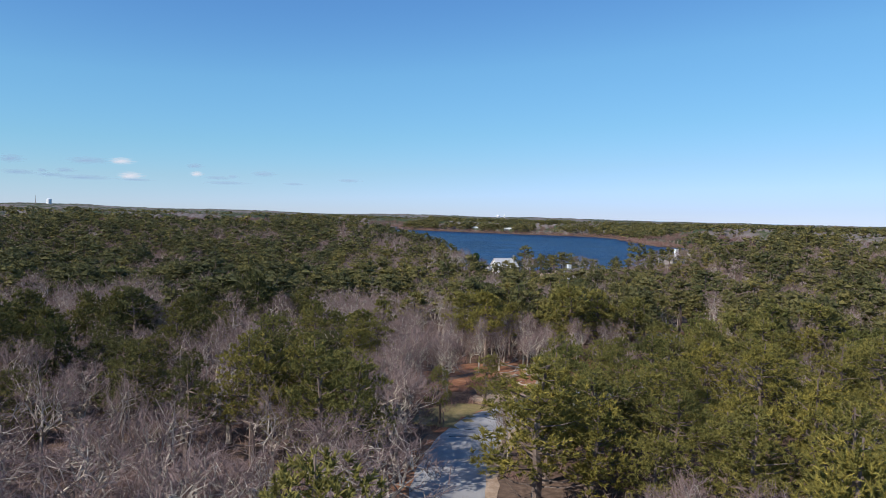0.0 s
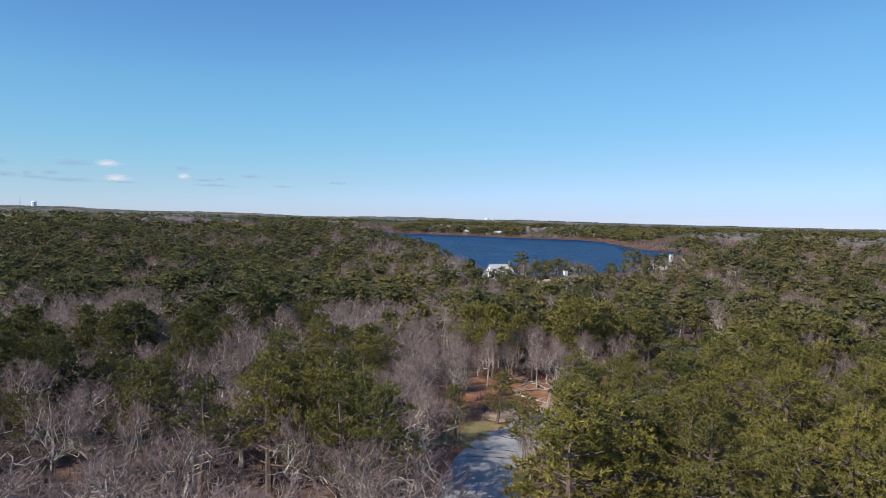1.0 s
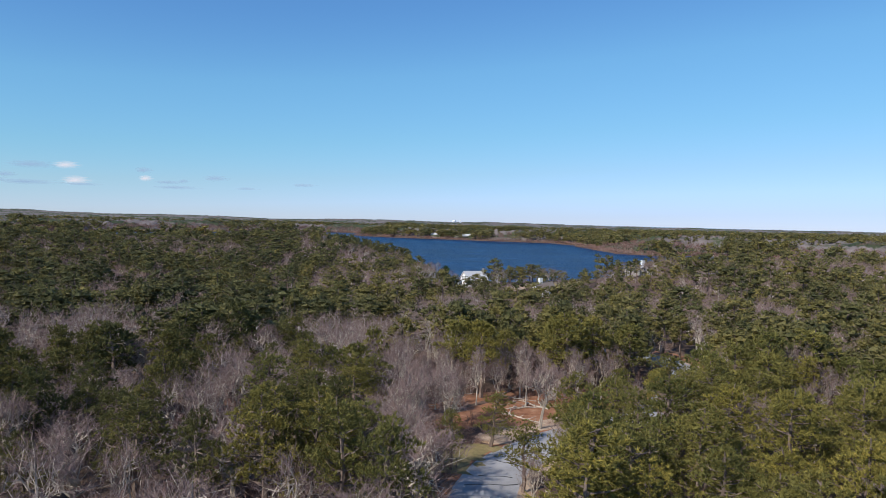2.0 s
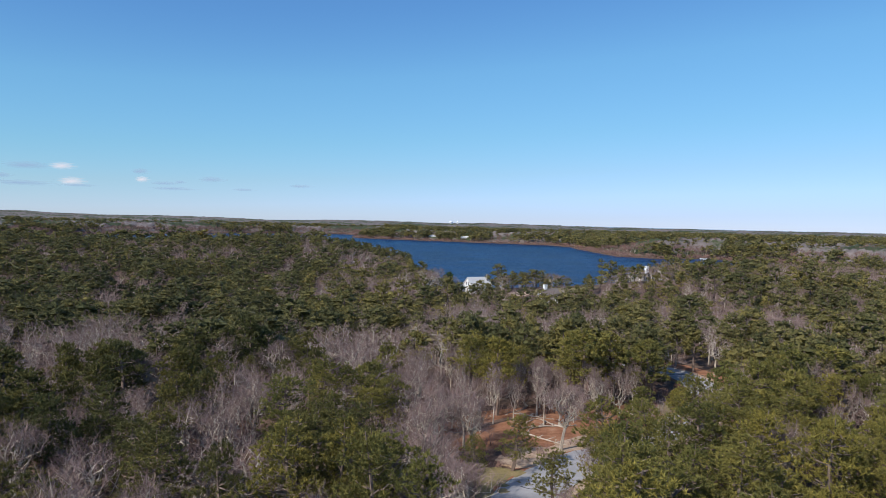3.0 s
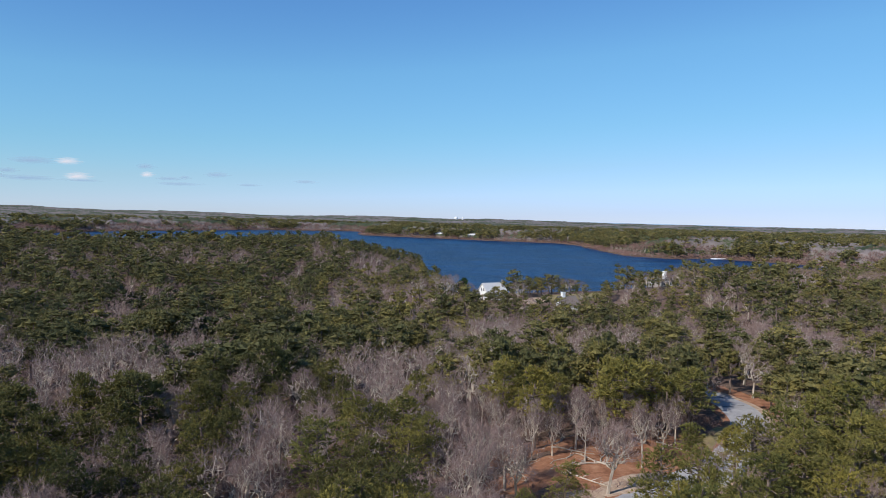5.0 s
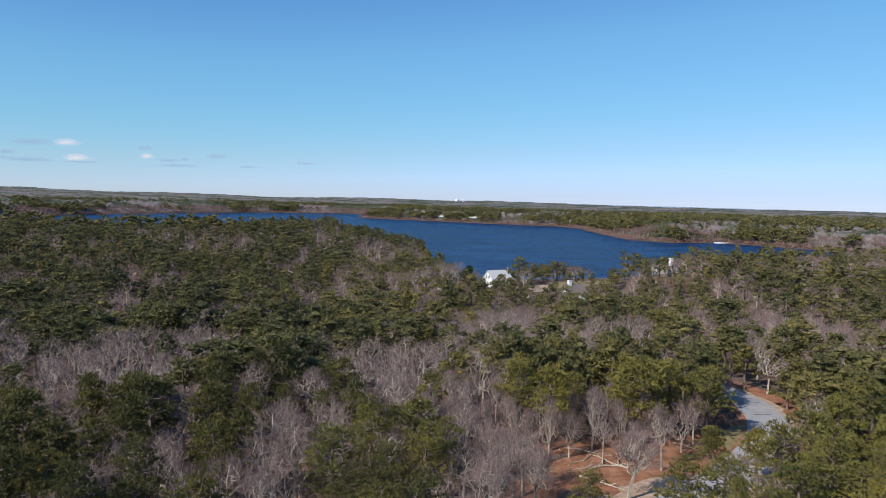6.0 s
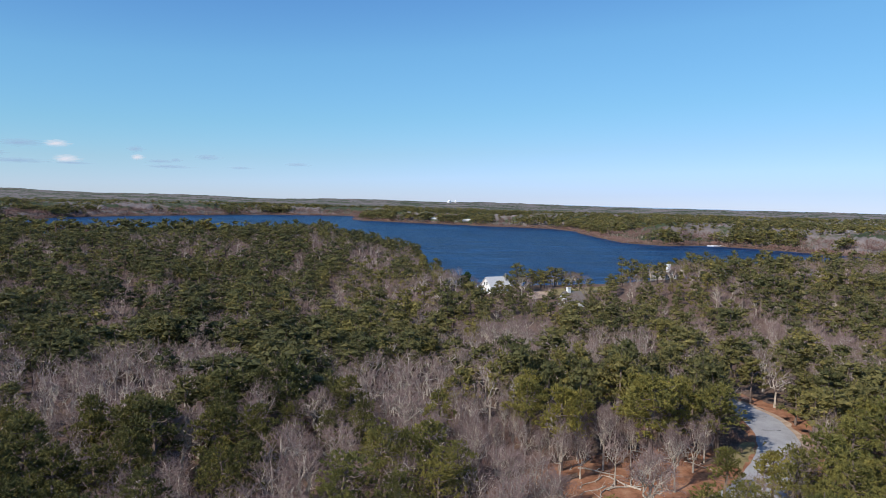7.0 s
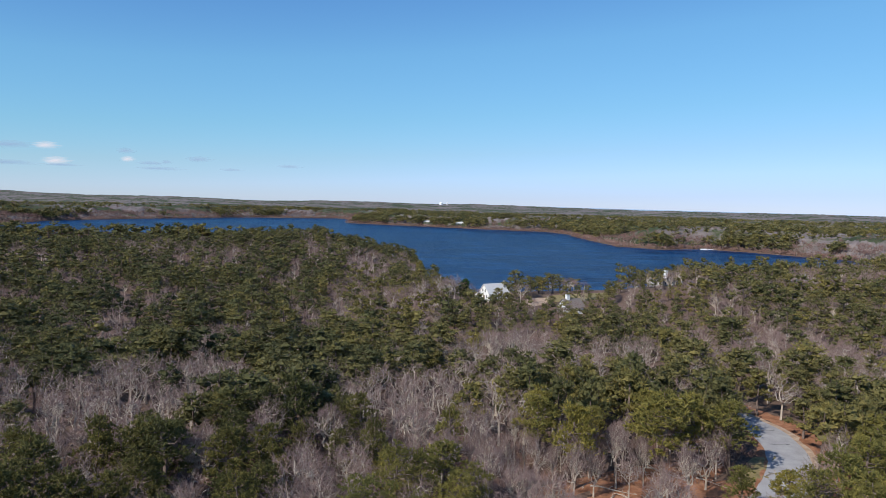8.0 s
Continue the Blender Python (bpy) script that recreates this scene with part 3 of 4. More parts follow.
def free(x, y):
    """Whether a tree may stand here."""
    for cx, cy, rr in HOUSE_SPOTS:
        if math.hypot(x - cx, y - cy) < rr:
            return False
    for cx, cy, rx, ry in OPEN_SPOTS:
        if ((x - cx) / rx) ** 2 + ((y - cy) / ry) ** 2 < 1:
            return False
    return True


# trees that stand out from the rest: x, y, height, crown radius
PINES = [(-16.0, 59.4, 12.2, 3.4), (-9.6, 56.2, 12.2, 3.3), (-21.6, 58.8, 10.5, 2.7), (-16.6, 92, 11, 3.2), (-3.5, 25.3, 13.4, 4.2), (16.8, 27.2, 13.9, 4.0), (-9, 109, 10, 2.4),
         (11.6, 63.5, 11.5, 3.3), (18.7, 56.5, 12, 3.6), (29.0, 91.2, 7.5, 2.4), (52.8, 119.0, 8.0, 2.7), (54.2, 126.5, 8.6, 2.9), (50.5, 136.5, 9.0, 2.8), (28.4, 60.4, 12, 3.6), (38.3, 64.6, 12, 3.4), (11, 47.6, 10.5, 3.0), (7.9, 53.5, 9.0, 2.3), (25.5, 42.8, 12, 3.5),
         (-12.6, 61.5, 11.8, 3.1), (-6.4, 52.8, 11.8, 3.1), (20.2, 43.3, 11, 3.2)]
PINES += [(1.9, 126.6, 11.5, 3), (13.5, 118.8, 12, 3.2), (24.6, 108.5, 12, 3.2), (6, 127, 12.2, 3.4), (20.9, 122.3, 12.2, 3.4), (20.1, 112, 11.5, 3), (0.2, 74.0, 6.5, 1.6),
          (13.6, 75.6, 10.2, 3.0), (12.1, 66.8, 10.2, 3.2), (6.6, 68, 7.2, 2.2), (25.4, 75.1, 10.6, 3.3), (17.8, 69, 10.2, 3.2), (25.9, 67.6, 11, 3.3), (39.6, 84.2, 11, 3.4), (40.5, 94.0, 10.5, 3.3)]
PINES += [(25.2, 95.2, 6.6, 2.2), (27.5, 85.3, 10.5, 3.2), (33.9, 89.0, 11, 3.4), (52.5, 111.5, 10.6, 3.3), (50, 104.5, 10, 3.0), (30.5, 80.0, 10.5, 3.2), (58.1, 138, 9, 3), (18.3, 136.7, 11.5, 3.4),
          (27.7, 139.5, 11.5, 3.4), (34.3, 134.9, 11.2, 3.3), (30.2, 116.5, 11, 3.2), (11.4, 111.2, 9.2, 2.6), (36, 121, 11, 3.2), (27.5, 126, 11.6, 3.4), (12.5, 129, 11.8, 3.3), (9.2, 120, 11.5, 3.0)]
PINES += [(-38.2, 141.5, 11, 3.3), (-39.3, 127, 10.5, 3.2), (-24.9, 122.3, 9.2, 2.4), (-19.5, 104, 9.6, 2.8), (-13.7, 92.3, 10, 3), (-44.2, 115.2, 10, 3.2), (-54.3, 136.4, 9.2, 2.6), (-58.1, 98.3, 10, 3.2),
          (-43.7, 90.9, 10, 3.2), (-32.8, 86.1, 10, 3.1), (-8.2, 89.8, 9.2, 2.6), (57, 124, 10, 3.2), (61, 131, 10, 3.2), (-37.6, 105.9, 10, 3.2), (-34.6, 116.1, 10.6, 3.2), (-38.6, 80, 10, 3.2), (-49.5, 85.1, 10.2, 3.2), (-31.3, 68.5, 10, 3.0)]
OAKS = [(3, 274, 12, 5.5), (9, 277, 12, 5.5), (6, 268, 11, 5), (-4, 268, 11, 5.5), (-9, 262, 10, 4.5), (34, 274, 9.5, 5), (47, 246, 7.5, 4.2), (60, 300, 8, 4.5), (23.5, 85.5, 7.6, 2.5), (33.5, 94.5, 7.6, 2.5), (31.0, 88.5, 7.8, 2.6), (-20, 51, 9.6, 5.0), (-32.1, 55.2, 10.2, 3.6), (-26.7, 58.2, 9.6, 3.2), (-7.8, 48.2, 8.8, 4.4), (-13.1, 53.8, 9.2, 3.4), (-5.3, 66.1, 9.8, 3.8), (15.6, 41.5, 8, 2.8), (12.6, 39.5, 7.6, 2.6),
        (53.5, 133.5, 8.6, 4.4), (-17.5, 43.5, 8.8, 3.6), (-11.5, 43.5, 8.4, 3.6), (-4.6, 79, 9.8, 3.4), (6.4, 61.5, 6.6, 2.0), (66, 131, 8.4, 3.8)]

spots = []          # x, y, height, crown radius, leafless
cells = {}


def put_tree(x, y, h, r, leafless, gap):
    """Notes a tree, if none stands nearer than gap."""
    i, j = int(x // 8), int(y // 8)
    for di in (-1, 0, 1):
        for dj in (-1, 0, 1):
            for qx, qy in cells.get((i + di, j + dj), ()):
                if (qx - x) ** 2 + (qy - y) ** 2 < gap * gap:
                    return
    cells.setdefault((i, j), []).append((x, y))
    spots.append((x, y, h, r, leafless))


for x, y, h, r in PINES:
    put_tree(x, y, h, r, False, 0.5)
for x, y, h, r in OAKS:
    put_tree(x, y, h, r, True, 0.5)
NEAR_EDGE, NEAR_SIDE = 120.0, 470.0
tries = rng.uniform(0, 1, (60000, 2))
dist = np.sqrt(18.0 ** 2 + tries[:, 0] ** 1.0 * (NEAR_SIDE ** 2 - 18.0 ** 2))
bearing = np.radians(-44 + tries[:, 1] * 86)
tx, ty = -8 + dist * np.sin(bearing), 0 + dist * np.cos(bearing)
# more tries close by
more = rng.uniform(0, 1, (9000, 2))
d2 = np.sqrt(2.0 ** 2 + more[:, 0] * (150.0 ** 2 - 2.0 ** 2))
b2 = np.radians(-46 + more[:, 1] * 88) * np.clip(60 / (d2 + 1), 1, 2.2)
tx, ty = np.concatenate([-8 + d2 * np.sin(b2), tx]), np.concatenate([d2 * np.cos(b2), ty])
ok = (lake_depth(tx, ty) < -5) & (line_distance(tx, ty, ROAD) > 4.3)
u = rng.uniform(0, 1, (len(tx), 3))
for x, y, good, (u0, u1, u2) in zip(tx, ty, ok, u):
    if not good or not free(x, y):
        continue
    away = math.hypot(x + 8, y)
    leafless = u0 < bare_share(x, y)
    if not leafless and (y < 52 and -40 < x < 6.5 or y < 45 and x < 23):
        continue
    if noise.noise((x * 0.09, y * 0.09, 11)) < -0.42:
        continue
    clearing = ((x - 18) / 26) ** 2 + ((y - 106) / 13) ** 2 < 1
    if clearing:
        leafless = u0 < (0.8 if y < 111 else 0.4)
        h, gap = (6.0 + 2.8 * u1, 3.1) if leafless else (10.5 + 1.5 * u1, 4.4)
    elif leafless:
        h, gap = 7.4 + 2.4 * u1, 3.9
        if away < 75 and y < 70:
            gap = 4.7
    else:
        h, gap = 7.4 + 5.0 * u1 ** 1.3, 4.0
    if away > 180:
        h *= 0.92
        gap += 0.45
    if away > 260:
        gap += 0.4
    h *= 1 + 0.22 * noise.noise((x * 0.045, y * 0.045, 3))
    if 10 < x < 95 and 205 < y < 284:
        h *= 0.8 if y < 235 else 0.64 if x > 36 else 0.74
    if 36 < x < 84 and y > 284:
        h *= 0.75
    if -18 < x < 12 and 238 < y < 268 and not leafless:
        h *= 0.68
    if x > 84 and y > 225:
        h *= 0.84 if x < 108 and 268 < y < 304 else 1.08
    if 5 < x < 36 and y > 292 or (line_distance([x], [y], [(46, 122), (20, 84)])[0] < 4.8 and h > 6):
        continue
    r = h * ((0.38 + 0.10 * u2) * (1.35 if away < 75 and y < 70 else 1.0) if leafless else (0.28 + 0.08 * u2) * (1.0 if away < 118 else 1.22))
    if 34 < x < 84 and y > 284:
        r = h * 0.46
    if clearing and leafless:
        r = h * (0.24 + 0.08 * u2)
    put_tree(x, y, h, r, leafless, gap)

# low growth along the near shore
su = rng.uniform(0, 1, (5000, 4))
sx, sy = -40 + su[:, 0] * 420, 285 + su[:, 1] * 190
sd = lake_depth(sx, sy)
for x, y, d, q in zip(sx, sy, sd, su):
    if -15 < d < -2.5 and not (8 < x < 34) and free(x, y):
        put_tree(x, y, 2.6 + 2.6 * q[2], 1.6 + 1.0 * q[3], q[2] < 0.45, 2.4)

near_spots = [s for s in spots if math.hypot(s[0] + 8, s[1]) < NEAR_EDGE]
near_spots.sort(key=lambda s: math.hypot(s[0] + 8, s[1]))
near_pines, near_oaks = [s for s in near_spots if not s[4]][:300], [s for s in near_spots if s[4]][:290]
taken = set(near_pines + near_oaks)
rest = [s for s in spots if s not in taken]


def on_darkened_left(x, y):
    """Whether the pine at a place, on the west side, gets needles darkened for the left of the view."""
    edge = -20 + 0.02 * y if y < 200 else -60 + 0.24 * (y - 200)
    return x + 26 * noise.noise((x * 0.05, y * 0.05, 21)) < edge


def stand(h, r, x, y, z, turn, size, leanx=0.0, leany=0.0):
    return Matrix.LocRotScale((x, y, z), Euler((leanx, leany, turn)), (size[0], size[0], size[1]))


def plant(spots_of, kinds, make, name, labels, category, group):
    """Builds some kinds of a tree once, and sets one at each spot."""
    protos = []
    for k in range(kinds):
        h, r, pieces = make(k)
        root = new(name)
        tagged(root, labels[k % len(labels)], category, group)
        for nm, soup, mt in pieces:
            part(nm, soup.mesh(nm, mt), mt, root)
        protos.append([root, h, r, False])
    for i, (x, y, h, r, _) in enumerate(spots_of):
        p = protos[i % kinds]
        m = stand(h, r, x, y, height(x, y) - 0.12, rng.uniform(0, 6.283), (r / p[2], h / p[1]), rng.normal(0, 0.025), rng.normal(0, 0.025))
        if p[3]:
            copy_thing(p[0], m)
        else:
            p[0].scale = (1, 1, 1)
            copy_thing(p[0], m)
            p[3] = True
    for p in protos:
        for o in (*p[0].children_recursive, p[0]):
            bpy.data.objects.remove(o)


def make_pine(k, needles=MAT_NEEDLES, fine=True):
    h, r = 11.0, 3.1
    if fine:
        trunk, crown = pine_shape(rng, h, r, 42 + (k % 3), 18, 8, 0.36, 0.098, stubs=4, core=0, low=(0.16, 0.28))
    else:
        trunk, crown = pine_shape(rng, h, r, 36 + (k % 3), 16, 5, 0.48, 0.19, stubs=4, core=0, low=(0.18, 0.30))
    return h, r, [("trunk", trunk, MAT_PINE_BARK), ("crown", crown, needles)]


def make_oak(k):
    h, r = 9.0, 3.2
    trunk, twigs, limbs = oak_shape(rng, h, r, (6, 7, 6, 5, 7, 6)[k], 8, 5, 11, 0.023, fork=(0.26, 0.32, 0.22, 0.35, 0.18, 0.3)[k])
    return h, r, [("trunk", trunk, MAT_OAK_BARK), ("crown", twigs, MAT_TWIG), *[("limb", b, MAT_OAK_BARK) for b in limbs]]


# same pines twice: plain needles, and needles darkened for the left side
for shade, needles, says in ((False, MAT_NEEDLES, "pitch pine with a lumpy olive-green needle crown"), (True, MAT_LEFT_DARKENED_NEEDLES, "pitch pine with a needle crown darkened for the left side of the view")):
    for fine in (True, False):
        chosen = [s for k, s in enumerate(near_pines) if on_darkened_left(s[0], s[1]) == shade and (k < 110) == fine]
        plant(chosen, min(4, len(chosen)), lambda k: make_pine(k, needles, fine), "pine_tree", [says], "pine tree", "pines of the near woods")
plant(near_oaks, 6, make_oak, "leafless_tree", ["leafless oak with pale lichened limbs and grey twigs"], "bare tree", "leafless trees of the near woods")


def gather(shapes, places, mats_of, name, label, category):
    """Joins many trees of some few shapes into one mesh."""
    V, T, S, M, n = [], [], [], [], 0
    for i, (x, y, h, r, _) in enumerate(places):
        v, t, s, m, h0, r0 = shapes[i % len(shapes)]
        a = rng.uniform(0, 6.283)
        turn = np.array(((math.cos(a), math.sin(a), 0), (-math.sin(a), math.cos(a), 0), (0, 0, 1)))
        V.append((v * np.array((r / r0, r / r0, h / h0))) @ turn + np.array((x, y, 0)))
        M.append(m @ turn)
        T.append(t + n)
        S.append(s)
        n += len(v)
    if not V:
        return
    V = np.concatenate(V)
    counts = [len(shapes[i % len(shapes)][0]) for i in range(len(places))]
    base = land(np.array([p[0] for p in places]), np.array([p[1] for p in places])) - 0.12
    V[:, 2] += np.repeat(base, counts)
    me = mesh_of(name, V, np.concatenate(T), mats_of, np.concatenate(S), normals=np.concatenate(M))
    me.attributes.new("tree", "FLOAT", "POINT").data.foreach_set("value", np.repeat(rng.uniform(0, 1, len(places)), counts).astype(np.float32))
    tagged(new(name, me), label, category, kind="stuff")


def joined(soups, h, r):
    V, T, S, M, n = [], [], [], [], 0
    for slot, s in soups:
        v, t, m = s.arrays()
        V.append(v)
        T.append(t + n)
        M.append(m)
        S.append(np.full(len(t), slot))
        n += len(v)
    return np.concatenate(V), np.concatenate(T), np.concatenate(S), np.concatenate(M), h, r


def mid_pine(lobes, per, blades, length, width, lobe, rings=4, core=0.6, level=0, low=(0.16, 0.28), lay=0.7):
    a, c = pine_shape(rng, 10.0, 3.0, lobes, per, blades, length, width, 3, 0, rings, lobe, core=core, level=level, low=low, lay=lay)
    return joined([(0, a), (1, c)], 10.0, 3.0)


def mid_oak(boughs, forks, sprays, fine, w):
    a, c, limbs = oak_shape(rng, 9.0, 3.0, boughs, forks, sprays, fine, w, 3, fork=0.40)
    return joined([(0, a), (1, c), *[(0, b) for b in limbs]], 9.0, 3.0)


def far_oak(n=26, thick=1.0, long=1.0):
    """A leafless tree far off: a trunk, some boughs, and a dome of slender twigs that point outwards."""
    trunk, boughs = Soup(), Soup()
    trunk.add(*tube([(0, 0, -0.4), (0, 0, 4)], [0.22, 0.14], 3))
    d = unit(np.stack([rng.normal(0, 1, n), rng.normal(0, 1, n), np.abs(rng.normal(0, 1, n)) + 0.05], -1))
    foot = np.array((0, 0, 3.9)) + d * np.array((3.2, 3.2, 4.1)) * rng.uniform(0.45, 0.88, (n, 1)) ** 0.8
    way = unit(d * 0.9 + rng.normal(0, 0.38, (n, 3)) + np.array((0, 0, 0.55)))
    s = unit(np.cross(way, rng.normal(0, 1, (n, 3)))) * rng.uniform(0.2, 0.45, (n, 1)) * thick
    boughs.add(np.stack([foot - s, foot + s, foot + way * rng.uniform(0.9, 2.0, (n, 1)) * long], 1), np.arange(3 * n).reshape(-1, 3),
               np.repeat(unit(d * 0.8 + rng.normal(0, 0.4, (n, 3))), 3, 0))
    m = max(4, n // 10)
    e, w = foot[:m], np.array((0.05, 0, 0.03)) * (1 + thick)
    trunk.add(np.stack([np.zeros((m, 3)) + (0, 0, 2.2) - w, np.zeros((m, 3)) + (0, 0, 2.4) + w, e], 1), np.arange(3 * m).reshape(-1, 3))
    return joined([(0, trunk), (1, boughs)], 9.0, 3.6)


WOODS = ((False, False, "pine_woods", [MAT_PINE_BARK, MAT_WOODS], "dense olive-green pitch pine woods", "pine woods"),
         (False, True, "pine_woods", [MAT_PINE_BARK, MAT_LEFT_DARKENED_WOODS], "dense pitch pine woods darkened for the left side of the view", "pine woods"),
         (True, False, "leafless_woods", [MAT_OAK_BARK, MAT_TWIG], "grey-mauve leafless oak woods", "bare woods"))
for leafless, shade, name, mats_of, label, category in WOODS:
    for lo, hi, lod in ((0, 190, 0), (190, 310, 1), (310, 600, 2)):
        places = [s for s in rest if s[4] == leafless and lo <= math.hypot(s[0] + 8, s[1]) * (0.6 if leafless and s[3] > 4.9 else 1) < hi and (leafless or on_darkened_left(s[0], s[1]) == shade)]
        if leafless:
            shapes = [mid_oak(5, 5, 4, 7, 0.036) if lod == 0 else far_oak(250, 0.13, 0.65) if lod == 1 else far_oak(150, 0.17, 0.8) for k in range(5)]
        else:
            shapes = [mid_pine(22 + k % 3, 17, 2, 0.52, 0.24, (0.25, 0.38)) if lod == 0 else mid_pine(12 + k % 3, 15, 2, 0.6, 0.34, (0.28, 0.42), 3, low=(0.10, 0.2))
                      if lod == 1 else mid_pine(9 + k % 2, 10, 2, 0.78, 0.46, (0.32, 0.46), 2, low=(0.10, 0.2)) for k in range(8)]
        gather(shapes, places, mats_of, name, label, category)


# a dark cedar beside the white house
cedar = new("cedar_tree")
cedar.matrix_basis = pose(13.5, 283, height(13.5, 283) - 0.1)
tagged(cedar, "dense dark green cedar beside the white house", "cedar tree")
stem, foliage = pine_shape(rng, 9.0, 2.3, 30, 14, 3, 0.5, 0.2, rings=4, lobe=(0.3, 0.44), core=0.8, low=(0.05, 0.08))
part("trunk", stem.mesh("trunk", MAT_PINE_BARK), MAT_PINE_BARK, cedar)
part("crown", foliage.mesh("crown", MAT_CEDAR), MAT_CEDAR, cedar)

# the woods on the far shores: a close fringe along the water, and looser behind it
fu = rng.uniform(0, 1, (84000, 3))
fd = np.sqrt(480.0 ** 2 + fu[:, 0] * (1900.0 ** 2 - 480.0 ** 2))
fb = np.radians(-41 + 84 * fu[:, 1])
fx, fy = -15 + fd * np.sin(fb), 15 + fd * np.cos(fb)
depth = lake_depth(fx, fy)
seen_house = np.zeros(len(fx), bool)
for hx, hy, *_ in FAR_HOUSES:
    way = np.array((-15 - hx, 15 - hy)) / math.hypot(-15 - hx, 15 - hy)
    along, across = (fx - hx) * way[0] + (fy - hy) * way[1], (fx - hx) * way[1] - (fy - hy) * way[0]
    seen_house |= (along > -9) & (along < 30) & (abs(across) < 7)
keep = ~seen_house & (depth < -2.5) & (fd > 470) & ((depth > -42) | (fu[:, 2] < np.where(fd < 1000, 0.45, 0.10)) | ((depth > -110) & (fu[:, 2] < 0.42)))
far_spots = {False: [], True: []}
for x, y, d, uu in zip(fx[keep], fy[keep], depth[keep], fu[keep][:, 2]):
    s = 0.8 * noise.noise((x * 0.006, y * 0.011, 2)) + 0.9 * noise.noise((x * 0.022, y * 0.03, 8))
    leafless = s > (-0.12 if x < -70 else 0.16) or (d > -9 and uu < 0.35)
    h = (8.5 if leafless else 11.5) * (0.75 + 0.5 * rng.uniform()) * (0.7 if d > -8 else 1)
    far_spots[leafless].append((x, y, h, h * (0.40 + 0.18 * rng.uniform()), leafless))
for leafless, shade, name, mats_of, label, category in (WOODS[0], WOODS[2]):
    shapes = [far_oak(34, 0.5) if leafless else mid_pine(4, 6, 2, 1.2, 0.85, (0.38, 0.54), 2) for k in range(6)]
    # far oaks take the brush twigs' colour in place of their own self-shade
    gather(shapes, far_spots[leafless], [MAT_OAK_BARK, MAT_BRUSH] if leafless else mats_of, "far_" + name, label + " on the far shore", category)

# the canopy of the woods that runs on to the horizon
na, nr = 640, 160
ang = np.radians(np.linspace(-44, 46, na))
rad = np.geomspace(500, 4980, nr)
A, R = np.meshgrid(ang, rad)
X, Y = R * np.sin(A), R * np.cos(A)
top = land(X, Y) + 7.0 + rng.normal(0, 0.9, X.shape) + 3.0 * np.sin(X * 0.017) * np.sin(Y * 0.011) * np.clip((R - 1500) / 600, 0, 1)
shore = lake_depth(X, Y)
top = np.where(shore > -18, land(X, Y) - 1.5, np.where(shore > -40, land(X, Y) + 3, top))
top[(R < 900) & (X < 200) & (Y < 600)] = -8
idx = np.arange(X.size).reshape(X.shape)
quads = np.stack([idx[:-1, :-1], idx[:-1, 1:], idx[1:, 1:], idx[1:, :-1]], -1).reshape(-1, 4)


def canopy_material():
    m, n, l, b = material("far_canopy", 0.95)
    p = noise_tex(n, l, 0.006, 8, 0.70, stretch=(1, 1.5, 0))
    c = noise_tex(n, l, 0.06, 4, 0.7, stretch=(1, 0.6, 0.2))
    green = ramp(n, l, c, [(0.3, (0.028, 0.042, 0.018)), (0.7, (0.075, 0.088, 0.035))])
    grey = ramp(n, l, c, [(0.3, (0.12, 0.10, 0.09)), (0.7, (0.26, 0.215, 0.20))])
    f = ramp(n, l, p, [(0.47, (0, 0, 0)), (0.52, (1, 1, 1))])
    l.new(mix(n, l, green, grey, f), b.inputs["Base Color"])
    bump(n, l, b, c, 1.0, 6.0)
    return m


tagged(new("distant_woods", mesh_of("distant_woods", np.stack([X, Y, top], -1).reshape(-1, 3), quads, [canopy_material()], smooth=True)),
       "low wooded country reaching to the horizon", "far woods", kind="stuff")

# ---- undergrowth and fallen wood ----


def brush_shape():
    n = 15
    foot = np.stack([rng.normal(0, 0.25, n), rng.normal(0, 0.25, n), np.full(n, -0.1)], -1)
    d = unit(np.stack([rng.normal(0, 0.55, n), rng.normal(0, 0.55, n), rng.uniform(0.6, 1.3, n)], -1))
    tip = foot + d * rng.uniform(0.7, 1.6, (n, 1))
    s = unit(np.cross(d, rng.normal(0, 1, (n, 3)))) * rng.uniform(0.02, 0.05, (n, 1))
    soup = Soup()
    soup.add(np.stack([foot - s, foot + s, tip], 1), np.arange(3 * n).reshape(-1, 3))
    fork = (foot + tip) / 2
    d2 = unit(d + rng.normal(0, 0.6, (n, 3)))
    soup.add(np.stack([fork - s * 0.6, fork + s * 0.6, fork + d2 * rng.uniform(0.4, 0.9, (n, 1))], 1), np.arange(3 * n).reshape(-1, 3))
    return joined([(0, soup)], 1.5, 1.0)


bu = rng.uniform(0, 1, (4500, 4))
bd = np.sqrt(16.0 ** 2 + bu[:, 0] * (128.0 ** 2 - 16.0 ** 2))
bb = np.radians(-46 + bu[:, 1] * 88)
bx, by = -8 + bd * np.sin(bb), bd * np.cos(bb)
good = (line_distance(bx, by, ROAD) > 4.6)
brush_spots = []
for x, y, g, q in zip(bx, by, good, bu):
    inner = ((x - 15) / 17) ** 2 + ((y - 98) / 7) ** 2 < 1
    if g and not inner and q[2] < 0.25 + 0.6 * bare_share(x, y):
        brush_spots.append((x, y, 1.1 + 1.3 * q[3], 0.8 + 0.7 * q[2], True))
gather([brush_shape() for k in range(6)], brush_spots, [MAT_BRUSH], "undergrowth", "reddish-brown leafless brush on the woodland floor", "undergrowth")

